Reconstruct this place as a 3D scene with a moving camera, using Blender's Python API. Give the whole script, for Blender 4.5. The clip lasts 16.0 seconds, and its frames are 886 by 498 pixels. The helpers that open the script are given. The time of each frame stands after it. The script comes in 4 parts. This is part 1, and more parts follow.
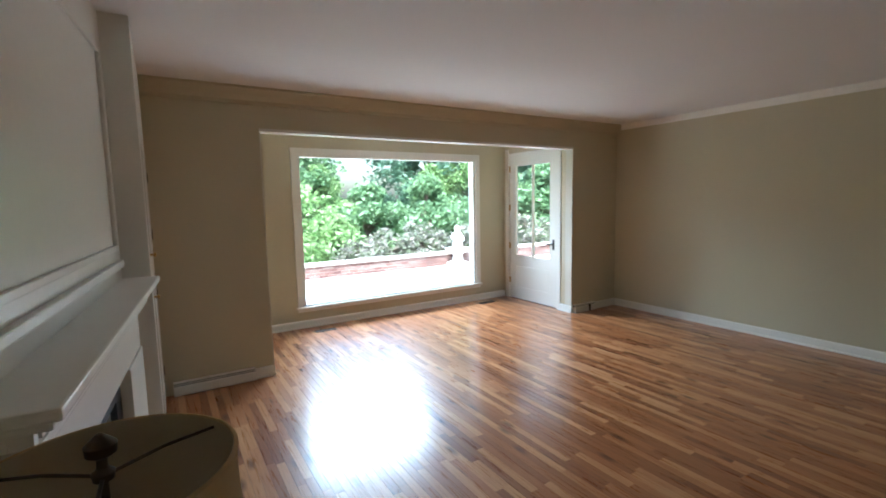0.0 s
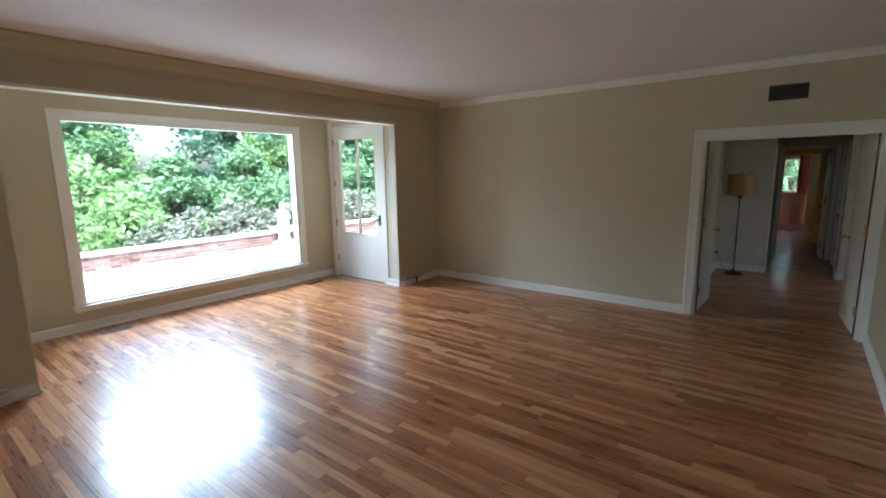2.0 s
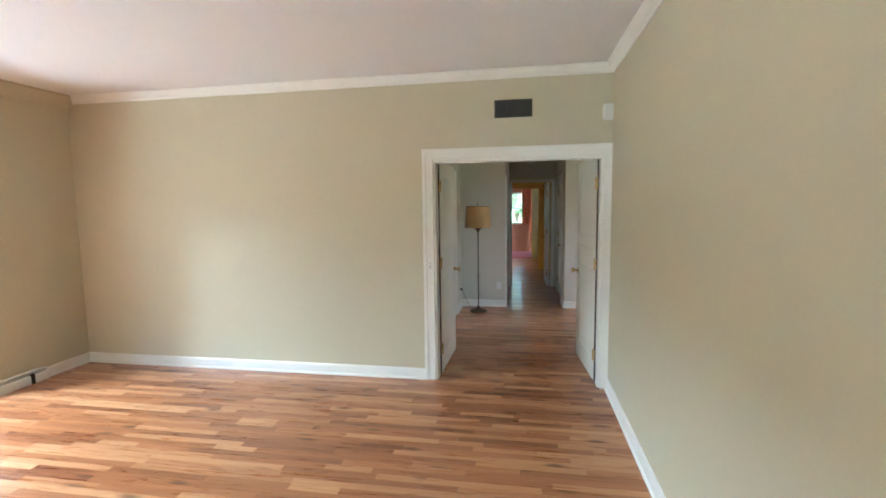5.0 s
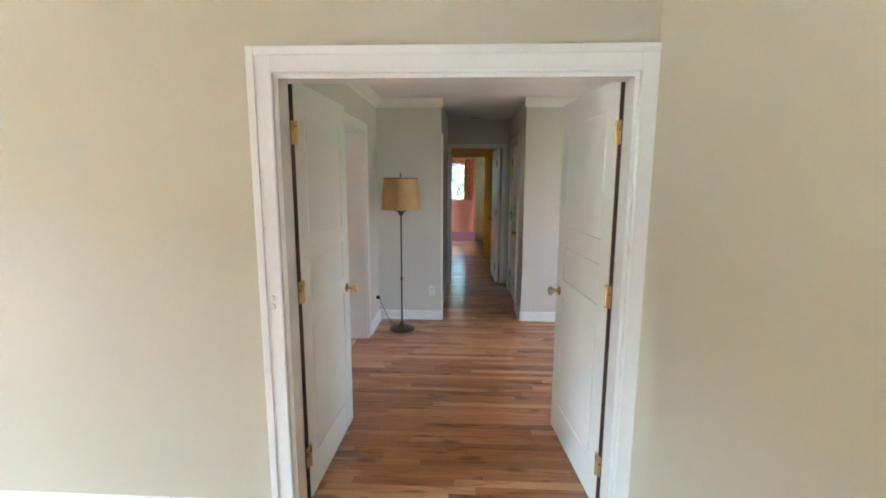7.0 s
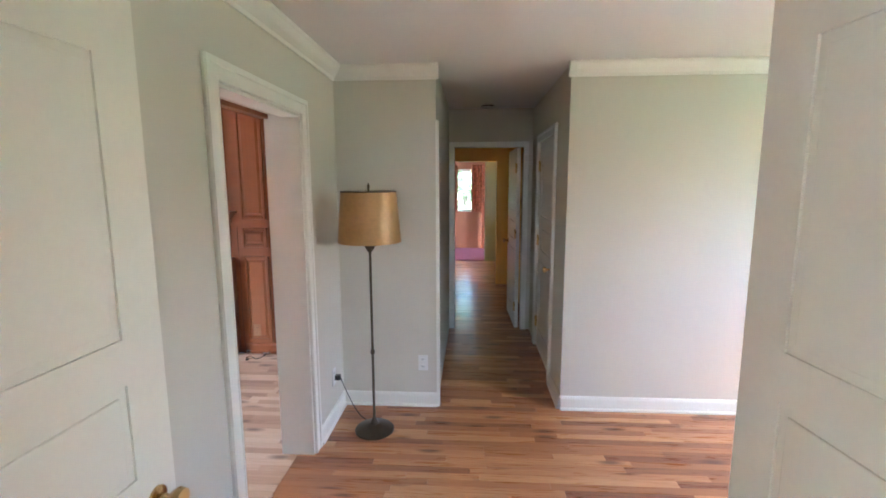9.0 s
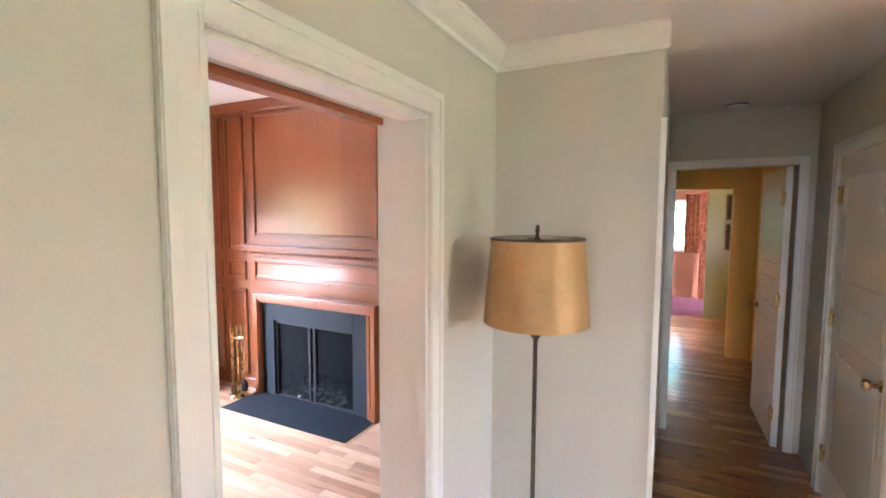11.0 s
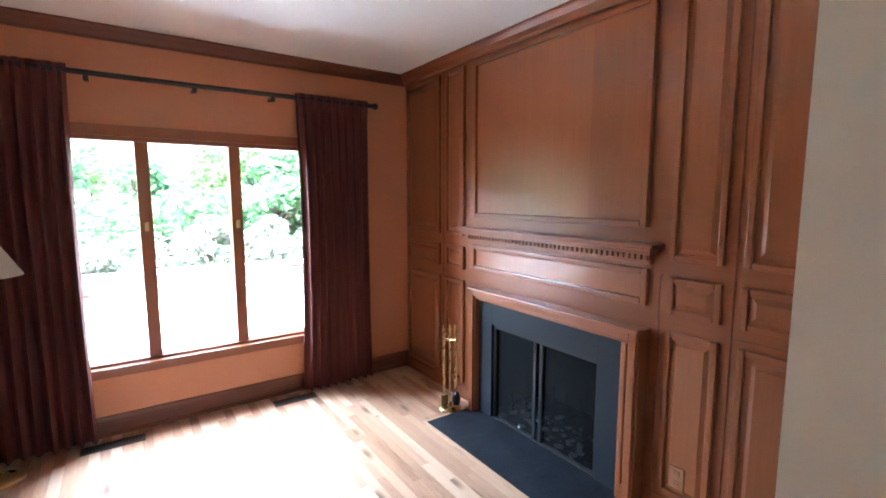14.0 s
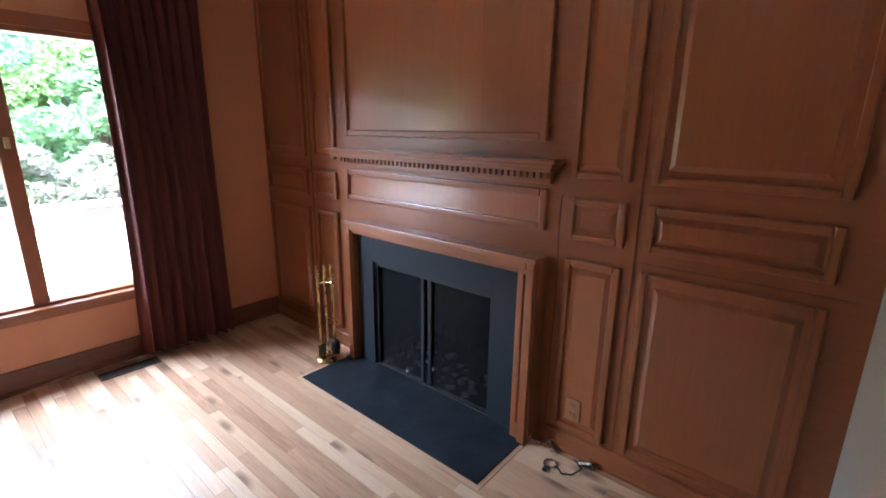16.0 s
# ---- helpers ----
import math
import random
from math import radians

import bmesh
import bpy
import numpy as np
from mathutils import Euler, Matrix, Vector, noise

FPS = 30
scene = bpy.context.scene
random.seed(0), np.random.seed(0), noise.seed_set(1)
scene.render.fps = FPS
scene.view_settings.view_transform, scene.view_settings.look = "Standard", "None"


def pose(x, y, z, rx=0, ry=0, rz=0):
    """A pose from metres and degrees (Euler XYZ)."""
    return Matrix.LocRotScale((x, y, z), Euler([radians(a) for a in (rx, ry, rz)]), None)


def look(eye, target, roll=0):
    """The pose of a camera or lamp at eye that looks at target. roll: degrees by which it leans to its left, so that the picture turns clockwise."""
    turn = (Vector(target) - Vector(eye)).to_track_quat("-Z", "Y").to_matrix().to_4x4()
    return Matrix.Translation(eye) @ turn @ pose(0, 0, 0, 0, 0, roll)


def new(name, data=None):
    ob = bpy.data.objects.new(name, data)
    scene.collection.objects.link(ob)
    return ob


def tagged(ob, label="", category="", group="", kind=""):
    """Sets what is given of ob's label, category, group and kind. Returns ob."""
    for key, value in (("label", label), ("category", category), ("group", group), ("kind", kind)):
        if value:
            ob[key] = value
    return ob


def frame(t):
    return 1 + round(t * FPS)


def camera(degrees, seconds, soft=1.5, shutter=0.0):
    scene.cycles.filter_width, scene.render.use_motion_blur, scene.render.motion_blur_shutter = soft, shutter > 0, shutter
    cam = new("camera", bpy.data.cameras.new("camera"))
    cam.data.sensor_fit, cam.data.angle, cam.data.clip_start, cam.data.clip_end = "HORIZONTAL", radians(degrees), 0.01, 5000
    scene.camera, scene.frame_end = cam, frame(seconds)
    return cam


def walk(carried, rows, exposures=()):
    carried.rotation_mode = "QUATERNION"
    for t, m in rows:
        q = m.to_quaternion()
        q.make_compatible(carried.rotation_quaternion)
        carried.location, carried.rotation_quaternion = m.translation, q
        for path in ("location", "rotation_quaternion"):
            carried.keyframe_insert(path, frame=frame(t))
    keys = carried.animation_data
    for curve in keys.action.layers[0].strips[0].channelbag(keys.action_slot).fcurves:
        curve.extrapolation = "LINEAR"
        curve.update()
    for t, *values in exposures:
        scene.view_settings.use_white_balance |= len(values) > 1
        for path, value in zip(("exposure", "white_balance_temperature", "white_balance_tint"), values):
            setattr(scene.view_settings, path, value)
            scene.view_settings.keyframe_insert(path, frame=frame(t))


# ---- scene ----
cam = camera(88.0, 16.0, 1.8)
PATH = [
    (0, (-0.098, -0.045, 1.718), (0.944, 1.648, 1.505), -1.2),
    (0.5, (-0.084, -0.051, 1.734), (1.077, 1.556, 1.465), -1.1),
    (1, (-0.06, -0.036, 1.716), (1.236, 1.456, 1.41), -1.0),
    (1.5, (-0.024, -0.045, 1.708), (1.408, 1.312, 1.381), -0.9),
    (2, (0.052, -0.071, 1.721), (1.606, 1.142, 1.39), -0.9),
    (2.5, (0.129, -0.054, 1.712), (1.804, 0.994, 1.399), -1.0),
    (3, (0.264, -0.052, 1.664), (2.04, 0.828, 1.394), -1.3),
    (3.5, (0.579, -0.095, 1.659), (2.413, 0.664, 1.413), -1.7),
    (4, (0.933, -0.07, 1.682), (2.818, 0.555, 1.443), -1.6),
    (4.5, (1.376, 0.007, 1.655), (3.307, 0.483, 1.447), -1.0),
    (5, (1.881, 0.044, 1.651), (3.842, 0.385, 1.454), -0.8),
    (7.5, (4.594, 0.054, 1.625), (6.566, 0.114, 1.3), -0.1),
    (8, (5.073, 0.049, 1.626), (7.046, 0.089, 1.304), -0.5),
    (10.5, (6.865, 0.165, 1.712), (8.754, 0.797, 1.532), 0.4),
    (11, (7.086, 0.243, 1.7), (8.865, 1.142, 1.542), 0.2),
    (11.5, (7.305, 0.338, 1.71), (8.942, 1.476, 1.549), -0.1),
    (12, (7.488, 0.46, 1.684), (8.968, 1.795, 1.521), 0.1),
    (12.5, (7.617, 0.643, 1.682), (8.979, 2.097, 1.51), -0.2),
    (13, (7.711, 0.793, 1.658), (8.973, 2.334, 1.477), -0.4),
    (13.5, (7.848, 0.915, 1.654), (8.999, 2.539, 1.456), -0.4),
    (14, (7.957, 1.051, 1.632), (9.09, 2.682, 1.401), -0.0),
    (14.5, (8.054, 1.155, 1.58), (9.255, 2.728, 1.29), 0.2),
    (15, (8.143, 1.246, 1.528), (9.443, 2.722, 1.163), 0.8),
    (15.5, (8.217, 1.303, 1.51), (9.613, 2.665, 1.066), 1.1),
    (16, (8.274, 1.375, 1.517), (9.746, 2.631, 1.01), 0.6),
]
EXPO = [
    (0, 2.3, 5300, 8), (1.5, 2.25, 5250, 8), (2.5, 2.45, 5200, 8), (3.5, 3.05, 5150, 8), (5, 4.15, 5080, 7), (7.5, 4.65, 4950, 10), (8, 4.65, 4950, 10),
    (10.5, 5.45, 5250, 21), (11, 5.5, 5300, 20), (12, 5.45, 5300, 18), (12.5, 5.25, 5200, 15), (13.5, 4.75, 5050, 11), (14.5, 4.05, 5120, 11), (15, 3.85, 5150, 12), (16, 3.85, 5180, 13)]
walk(cam, [(t, look(eye, target, roll)) for t, eye, target, roll in PATH], EXPO)

# ---- light ----
world = bpy.data.worlds.new("sky")
scene.world = world
world.use_nodes = True
wn = world.node_tree
sky = wn.nodes.new("ShaderNodeTexSky")
sky.sky_type = "NISHITA"
sky.sun_disc = False
sky.sun_elevation = radians(60)
sky.sun_rotation = radians(217)
sky.dust_density = 4.0
sky.air_density = 1.4
wn.nodes["Background"].inputs["Strength"].default_value = 0.15
wn.links.new(sky.outputs[0], wn.nodes["Background"].inputs["Color"])
sun_data = bpy.data.lights.new("sun", "SUN")
sun_data.energy = 5.0
sun_data.angle = radians(14)
sun_data.color = (1.0, 0.96, 0.9)
sun = new("sun", sun_data)
sun.matrix_world = look((-8, -8, 34), (4, 8, 0))


def window_light(name, x, y, z, wide, high, power, rx, rz):
    data = bpy.data.lights.new(name, "AREA")
    data.shape, data.size, data.size_y, data.energy = "RECTANGLE", wide, high, power
    data.color = (0.86, 0.95, 1.0)
    ob = new(name, data)
    ob.matrix_world = pose(x, y, z, rx, 0, rz)
    return ob


# sky light falling in from outside, above each opening; the first two are seen
window_light("picture_window_light", 2.95, 8.8, 3.5, 3.6, 1.6, 170, -60, 0)
window_light("study_window_light", 8.37, 5.95, 2.9, 2.0, 1.4, 50, -37, 0)
# added lamp outside an unseen opening, there to brighten the hall
window_light("hall_fill_light", 7.75, -4.2, 2.9, 1.1, 1.0, 5.5, 48, 0)
# fill lamp aimed at the south wall; its opening is assumed and out of view
window_light("west_fill_light", -4.2, -0.3, 2.6, 1.2, 1.4, 42, 0, 0).matrix_world = look((-4.1, -0.1, 2.6), (-1.5, -0.7, 1.0))
# lobby brightener, added outside a recess opening that is never in view
window_light("lobby_fill_light", 14.35, -2.4, 2.8, 1.2, 1.2, 40, 48, 0)
# extra lamp north of the bedroom, not at its visible east window
window_light("bedroom_fill_light", 16.7, 3.2, 2.8, 1.6, 1.2, 6, -48, 0)


# ---- materials ----
def mat(name):
    m = bpy.data.materials.new(name)
    m.use_nodes = True
    return m, m.node_tree.nodes, m.node_tree.links, m.node_tree.nodes["Principled BSDF"]


def mapped(n, l, scale, space="Object"):
    tc = n.new("ShaderNodeTexCoord")
    mp = n.new("ShaderNodeMapping")
    mp.inputs["Scale"].default_value = scale
    l.new(tc.outputs[space], mp.inputs["Vector"])
    return mp


def ramp(n, l, src, stops):
    r = n.new("ShaderNodeValToRGB")
    el = r.color_ramp.elements
    el[0].position, el[0].color = stops[0][0], (*stops[0][1], 1)
    el[1].position, el[1].color = stops[-1][0], (*stops[-1][1], 1)
    for p, c in stops[1:-1]:
        e = el.new(p)
        e.color = (*c, 1)
    l.new(src, r.inputs["Fac"])
    return r


def noise_node(n, l, vec, scale, detail=4.0, rough=0.55):
    t = n.new("ShaderNodeTexNoise")
    t.inputs["Scale"].default_value = scale
    t.inputs["Detail"].default_value = detail
    t.inputs["Roughness"].default_value = rough
    l.new(vec.outputs[0], t.inputs["Vector"])
    return t


def bump(n, l, height, strength, dist, b):
    k = n.new("ShaderNodeBump")
    k.inputs["Strength"].default_value = strength
    k.inputs["Distance"].default_value = dist
    l.new(height, k.inputs["Height"])
    l.new(k.outputs[0], b.inputs["Normal"])


def surface(name, col, rough=0.5, vary=0.08, scale=1.2, grain=60.0, bumps=0.15, metal=0.0, stretch=(1, 1, 1), dist=0.002):
    m, n, l, b = mat(name)
    mp = mapped(n, l, stretch)
    a = noise_node(n, l, mp, scale)
    g = noise_node(n, l, mp, grain, 3)
    mx = n.new("ShaderNodeMix")
    mx.data_type = "FLOAT"
    mx.inputs[0].default_value = 0.35
    l.new(a.outputs[0], mx.inputs[2])
    l.new(g.outputs[0], mx.inputs[3])
    r = ramp(n, l, mx.outputs[0], [(0.3, tuple(c * (1 - vary) for c in col)), (0.7, tuple(min(1, c * (1 + vary)) for c in col))])
    l.new(r.outputs[0], b.inputs["Base Color"])
    rr = n.new("ShaderNodeMapRange")
    rr.inputs["To Min"].default_value = max(0.02, rough - 0.08)
    rr.inputs["To Max"].default_value = min(1, rough + 0.08)
    l.new(a.outputs[0], rr.inputs["Value"])
    l.new(rr.outputs[0], b.inputs["Roughness"])
    b.inputs["Metallic"].default_value = metal
    if bumps:
        bump(n, l, g.outputs[0], bumps, dist, b)
    return m


def wood(name, dark, mid, light, rough, along, boards=False, scale=1.0, coat=0.0):
    """Grain runs along the axis 'along'; boards vary one by one."""
    m, n, l, b = mat(name)
    st = [22.0 * scale] * 3
    st["xyz".index(along)] = 1.1 * scale
    mp = mapped(n, l, st, "Object")
    rnd = None
    if boards:
        oi = n.new("ShaderNodeObjectInfo")
        ge = n.new("ShaderNodeNewGeometry")
        ad = n.new("ShaderNodeMath")
        ad.operation = "ADD"
        l.new(oi.outputs["Random"], ad.inputs[0])
        l.new(ge.outputs["Random Per Island"], ad.inputs[1])
        fr = n.new("ShaderNodeMath")
        fr.operation = "FRACT"
        l.new(ad.outputs[0], fr.inputs[0])
        rnd = fr.outputs[0]
        off = n.new("ShaderNodeVectorMath")
        off.operation = "ADD"
        sc = n.new("ShaderNodeVectorMath")
        sc.operation = "SCALE"
        sc.inputs[0].default_value = (41, 37, 29)
        l.new(rnd, sc.inputs["Scale"])
        l.new(mp.outputs[0], off.inputs[0])
        l.new(sc.outputs[0], off.inputs[1])
        vec = off
    else:
        vec = mp
    gr = noise_node(n, l, vec, 2.2, 6, 0.62)
    gr.inputs["Distortion"].default_value = 1.3
    fine = noise_node(n, l, vec, 9.0, 3)
    mx = n.new("ShaderNodeMix")
    mx.data_type = "FLOAT"
    mx.inputs[0].default_value = 0.3
    l.new(gr.outputs[0], mx.inputs[2])
    l.new(fine.outputs[0], mx.inputs[3])
    if boards:
        m2 = n.new("ShaderNodeMix")
        m2.data_type = "FLOAT"
        m2.inputs[0].default_value = 0.6
        sp = n.new("ShaderNodeMapRange")
        sp.inputs["From Min"].default_value = 0.2
        sp.inputs["From Max"].default_value = 0.8
        l.new(mx.outputs[0], sp.inputs["Value"])
        l.new(sp.outputs[0], m2.inputs[2])
        l.new(rnd, m2.inputs[3])
        val = m2.outputs[0]
        r = ramp(n, l, val, [(0.12, dark), (0.3, tuple(0.4 * a + 0.6 * b for a, b in zip(dark, mid))), (0.55, mid), (0.87, light)])
    else:
        r = ramp(n, l, mx.outputs[0], [(0.25, dark), (0.5, mid), (0.78, light)])
    if boards:
        kn = n.new("ShaderNodeTexVoronoi")
        kn.voronoi_dimensions = "2D"
        kn.inputs["Scale"].default_value = 0.16
        ks = n.new("ShaderNodeVectorMath")
        ks.operation = "MULTIPLY"
        ks.inputs[1].default_value = (1.0, 7.0, 1.0)
        l.new(vec.outputs[0], ks.inputs[0])
        l.new(ks.outputs[0], kn.inputs["Vector"])
        kr = n.new("ShaderNodeMapRange")
        kr.inputs["From Min"].default_value = 0.03
        kr.inputs["From Max"].default_value = 0.12
        kr.inputs["To Min"].default_value = 0.75
        kr.inputs["To Max"].default_value = 0.0
        l.new(kn.outputs["Distance"], kr.inputs["Value"])
        km = n.new("ShaderNodeMix")
        km.data_type = "RGBA"
        km.inputs[7].default_value = (*[c * 0.45 for c in dark], 1)
        l.new(kr.outputs[0], km.inputs[0])
        l.new(r.outputs[0], km.inputs[6])
        l.new(km.outputs[2], b.inputs["Base Color"])
    else:
        l.new(r.outputs[0], b.inputs["Base Color"])
    b.inputs["Roughness"].default_value = rough
    rr = n.new("ShaderNodeMapRange")
    rr.inputs["To Min"].default_value = rough - 0.06
    rr.inputs["To Max"].default_value = rough + 0.1
    l.new(gr.outputs[0], rr.inputs["Value"])
    l.new(rr.outputs[0], b.inputs["Roughness"])
    b.inputs["Coat Weight"].default_value = coat
    b.inputs["Coat Roughness"].default_value = 0.15
    bump(n, l, mx.outputs[0], 0.12, 0.001, b)
    return m


PAINT = surface("tan_wall_paint", (0.555, 0.497, 0.34), 0.55, 0.03, 0.8, 140, 0.06)
PAINT_HALL = surface("pale_hall_paint", (0.62, 0.585, 0.49), 0.55, 0.03, 0.8, 140, 0.06)
CEIL = surface("white_ceiling_paint", (0.78, 0.765, 0.74), 0.8, 0.025, 0.7, 90, 0.1)
TRIM = surface("white_trim_paint", (0.80, 0.78, 0.71), 0.32, 0.03, 2.0, 40, 0.04)
DOORPAINT = surface("cream_door_paint", (0.78, 0.755, 0.66), 0.38, 0.03, 2.0, 60, 0.05)
ORANGE = surface("terracotta_wall_paint", (0.56, 0.225, 0.10), 0.5, 0.05, 1.0, 120, 0.06)
YELLOW = surface("yellow_wall_paint", (0.78, 0.5, 0.12), 0.55, 0.04, 1.0, 90, 0.05)
OLIVE = surface("olive_wall_paint", (0.34, 0.32, 0.2), 0.6, 0.04, 1.0, 90, 0.05)
PINK = surface("pink_carpet_pile", (0.3, 0.1, 0.14), 0.95, 0.15, 6.0, 400, 0.5)
FLOORWOOD = wood("oak_strip_floor", (0.16, 0.047, 0.017), (0.385, 0.155, 0.056), (0.6, 0.325, 0.15), 0.27, "y", True, 1.0, 0.3)
STUDYWOOD = wood("pale_oak_strip_floor", (0.26, 0.12, 0.058), (0.56, 0.345, 0.205), (0.72, 0.52, 0.355), 0.3, "y", True, 1.0, 0.2)
SUBFLOOR = surface("dark_joint_filler", (0.07, 0.035, 0.018), 0.8, 0.2)
PANEL = wood("stained_cherry_panel", (0.24, 0.073, 0.022), (0.27, 0.086, 0.027), (0.3, 0.1, 0.033), 0.3, "z", False, 0.5, 0.45)
PANELH = wood("stained_cherry_rail", (0.22, 0.067, 0.02), (0.25, 0.079, 0.025), (0.275, 0.092, 0.03), 0.34, "y", False, 0.5, 0.08)
pn, pl = PANEL.node_tree.nodes, PANEL.node_tree.links
pcol = pn["Principled BSDF"].inputs["Base Color"].links[0].from_socket
pinfo, prange, pmix = pn.new("ShaderNodeObjectInfo"), pn.new("ShaderNodeMapRange"), pn.new("ShaderNodeVectorMath")
prange.inputs["To Min"].default_value, prange.inputs["To Max"].default_value = 0.86, 1.14
pmix.operation = "SCALE"
pl.new(pinfo.outputs["Random"], prange.inputs["Value"])
pl.new(pcol, pmix.inputs[0])
pl.new(prange.outputs[0], pmix.inputs["Scale"])
pl.new(pmix.outputs[0], pn["Principled BSDF"].inputs["Base Color"])
DARKTRIM = wood("dark_stained_trim", (0.1, 0.03, 0.012), (0.15, 0.047, 0.018), (0.2, 0.068, 0.026), 0.35, "x", False, 0.5)
SLATE = surface("blue_black_slate", (0.02, 0.0225, 0.027), 0.5, 0.6, 5.0, 70, 0.3)
SLATEFACE = surface("dark_slate_facing", (0.02, 0.023, 0.027), 0.55, 0.12, 3.0, 90, 0.15)
FIREMESH = surface("black_fire_mesh", (0.008, 0.008, 0.008), 0.9, 0.2, 8, 300, 0.4)
for dull in (SLATE, SLATEFACE, FIREMESH):
    dull.node_tree.nodes["Principled BSDF"].inputs["Specular IOR Level"].default_value = 0.22
fmn, fml = FIREMESH.node_tree.nodes, FIREMESH.node_tree.links
see, weave = fmn.new("ShaderNodeBsdfTransparent"), fmn.new("ShaderNodeMixShader")
weave.inputs[0].default_value = 0.5
fml.new(fmn["Principled BSDF"].outputs[0], weave.inputs[1])
fml.new(see.outputs[0], weave.inputs[2])
fml.new(weave.outputs[0], fmn["Material Output"].inputs[0])
SOOT = surface("sooty_firebrick", (0.02, 0.018, 0.017), 0.9, 0.4, 6.0, 60, 0.4)
ASH = surface("grey_ash", (0.3, 0.29, 0.28), 0.95, 0.3, 20, 120, 0.6)
BLACK = surface("black_iron", (0.02, 0.02, 0.021), 0.45, 0.2, 6, 60, 0.1, 0.5)
BRASS = surface("polished_brass", (0.55, 0.38, 0.16), 0.28, 0.1, 12, 80, 0.05, 1.0)
BRONZE = surface("aged_bronze", (0.09, 0.07, 0.05), 0.42, 0.25, 12, 80, 0.1, 0.8)
CHROME = surface("worn_nickel", (0.6, 0.58, 0.55), 0.25, 0.1, 12, 80, 0.05, 1.0)
PLASTIC = surface("white_plastic", (0.75, 0.74, 0.7), 0.4, 0.03, 5, 60, 0.0)
ALMOND = surface("brown_outlet_plastic", (0.33, 0.15, 0.07), 0.4, 0.05, 5, 60, 0.0)
VENTGREY = surface("dark_vent_metal", (0.07, 0.06, 0.05), 0.5, 0.15, 8, 60, 0.1, 0.4)
CURTAIN = surface("oxblood_curtain_weave", (0.125, 0.028, 0.018), 0.75, 0.5, 3.0, 160, 0.4, 0.0, (14, 14, 0.25), 0.003)
FLORAL = surface("floral_curtain_cloth", (0.5, 0.16, 0.08), 0.85, 0.8, 16.0, 40, 0.2)
SHADE = surface("gold_parchment_shade", (0.56, 0.34, 0.13), 0.42, 0.14, 5.0, 40, 0.15, 0.15)
SHADEPALE = surface("ivory_fabric_shade", (0.66, 0.58, 0.44), 0.8, 0.06, 6.0, 300, 0.3)
SHADETAN = surface("tan_silk_shade", (0.7, 0.53, 0.29), 0.7, 0.08, 6.0, 300, 0.2)
CONCRETE = surface("pale_patio_concrete", (0.58, 0.56, 0.52), 0.85, 0.12, 1.5, 60, 0.4)
BRICK = surface("weathered_brick", (0.3, 0.15, 0.115), 0.85, 0.35, 5.0, 60, 0.4)
CAPSTONE = surface("grey_cap_stone", (0.42, 0.38, 0.34), 0.85, 0.15, 3.0, 50, 0.4)
MARBLE = surface("white_cast_stone", (0.72, 0.72, 0.7), 0.7, 0.1, 5.0, 50, 0.3)
GRASS = surface("grass_ground", (0.07, 0.11, 0.03), 0.95, 0.4, 2.0, 40, 0.5)
BARK = surface("grey_bark", (0.12, 0.09, 0.065), 0.9, 0.3, 6.0, 40, 0.6, 0.0, (1, 1, 0.3))
SIDING = surface("house_outer_brick", (0.3, 0.17, 0.13), 0.85, 0.2, 5.0, 60, 0.3)


def leaf_material(name, a, b_):
    m, n, l, b = mat(name)
    ge = n.new("ShaderNodeNewGeometry")
    r = ramp(n, l, ge.outputs["Random Per Island"], [(0.0, a), (1.0, b_)])
    l.new(r.outputs[0], b.inputs["Base Color"])
    b.inputs["Roughness"].default_value = 0.55
    tr = n.new("ShaderNodeBsdfTranslucent")
    l.new(r.outputs[0], tr.inputs["Color"])
    mx = n.new("ShaderNodeMixShader")
    mx.inputs[0].default_value = 0.4
    l.new(b.outputs[0], mx.inputs[1])
    l.new(tr.outputs[0], mx.inputs[2])
    l.new(mx.outputs[0], n["Material Output"].inputs[0])
    return m


for cloth, share in ((SHADETAN, 0.45), (SHADEPALE, 0.45), (SHADE, 0.2)):
    cn, cl = cloth.node_tree.nodes, cloth.node_tree.links
    ct = cn.new("ShaderNodeBsdfTranslucent")
    cl.new(cn["Principled BSDF"].inputs["Base Color"].links[0].from_socket, ct.inputs["Color"])
    cm = cn.new("ShaderNodeMixShader")
    cm.inputs[0].default_value = share
    cl.new(cn["Principled BSDF"].outputs[0], cm.inputs[1])
    cl.new(ct.outputs[0], cm.inputs[2])
    cl.new(cm.outputs[0], cn["Material Output"].inputs[0])
LEAF_LIGHT = leaf_material("light_green_leaves", (0.16, 0.28, 0.09), (0.34, 0.46, 0.2))
LEAF_MID = leaf_material("green_leaves", (0.11, 0.2, 0.09), (0.24, 0.36, 0.18))
LEAF_DARK = leaf_material("dark_green_leaves", (0.07, 0.14, 0.09), (0.17, 0.27, 0.17))
LEAF_MAUVE = leaf_material("mauve_green_leaves", (0.15, 0.2, 0.1), (0.34, 0.3, 0.28))


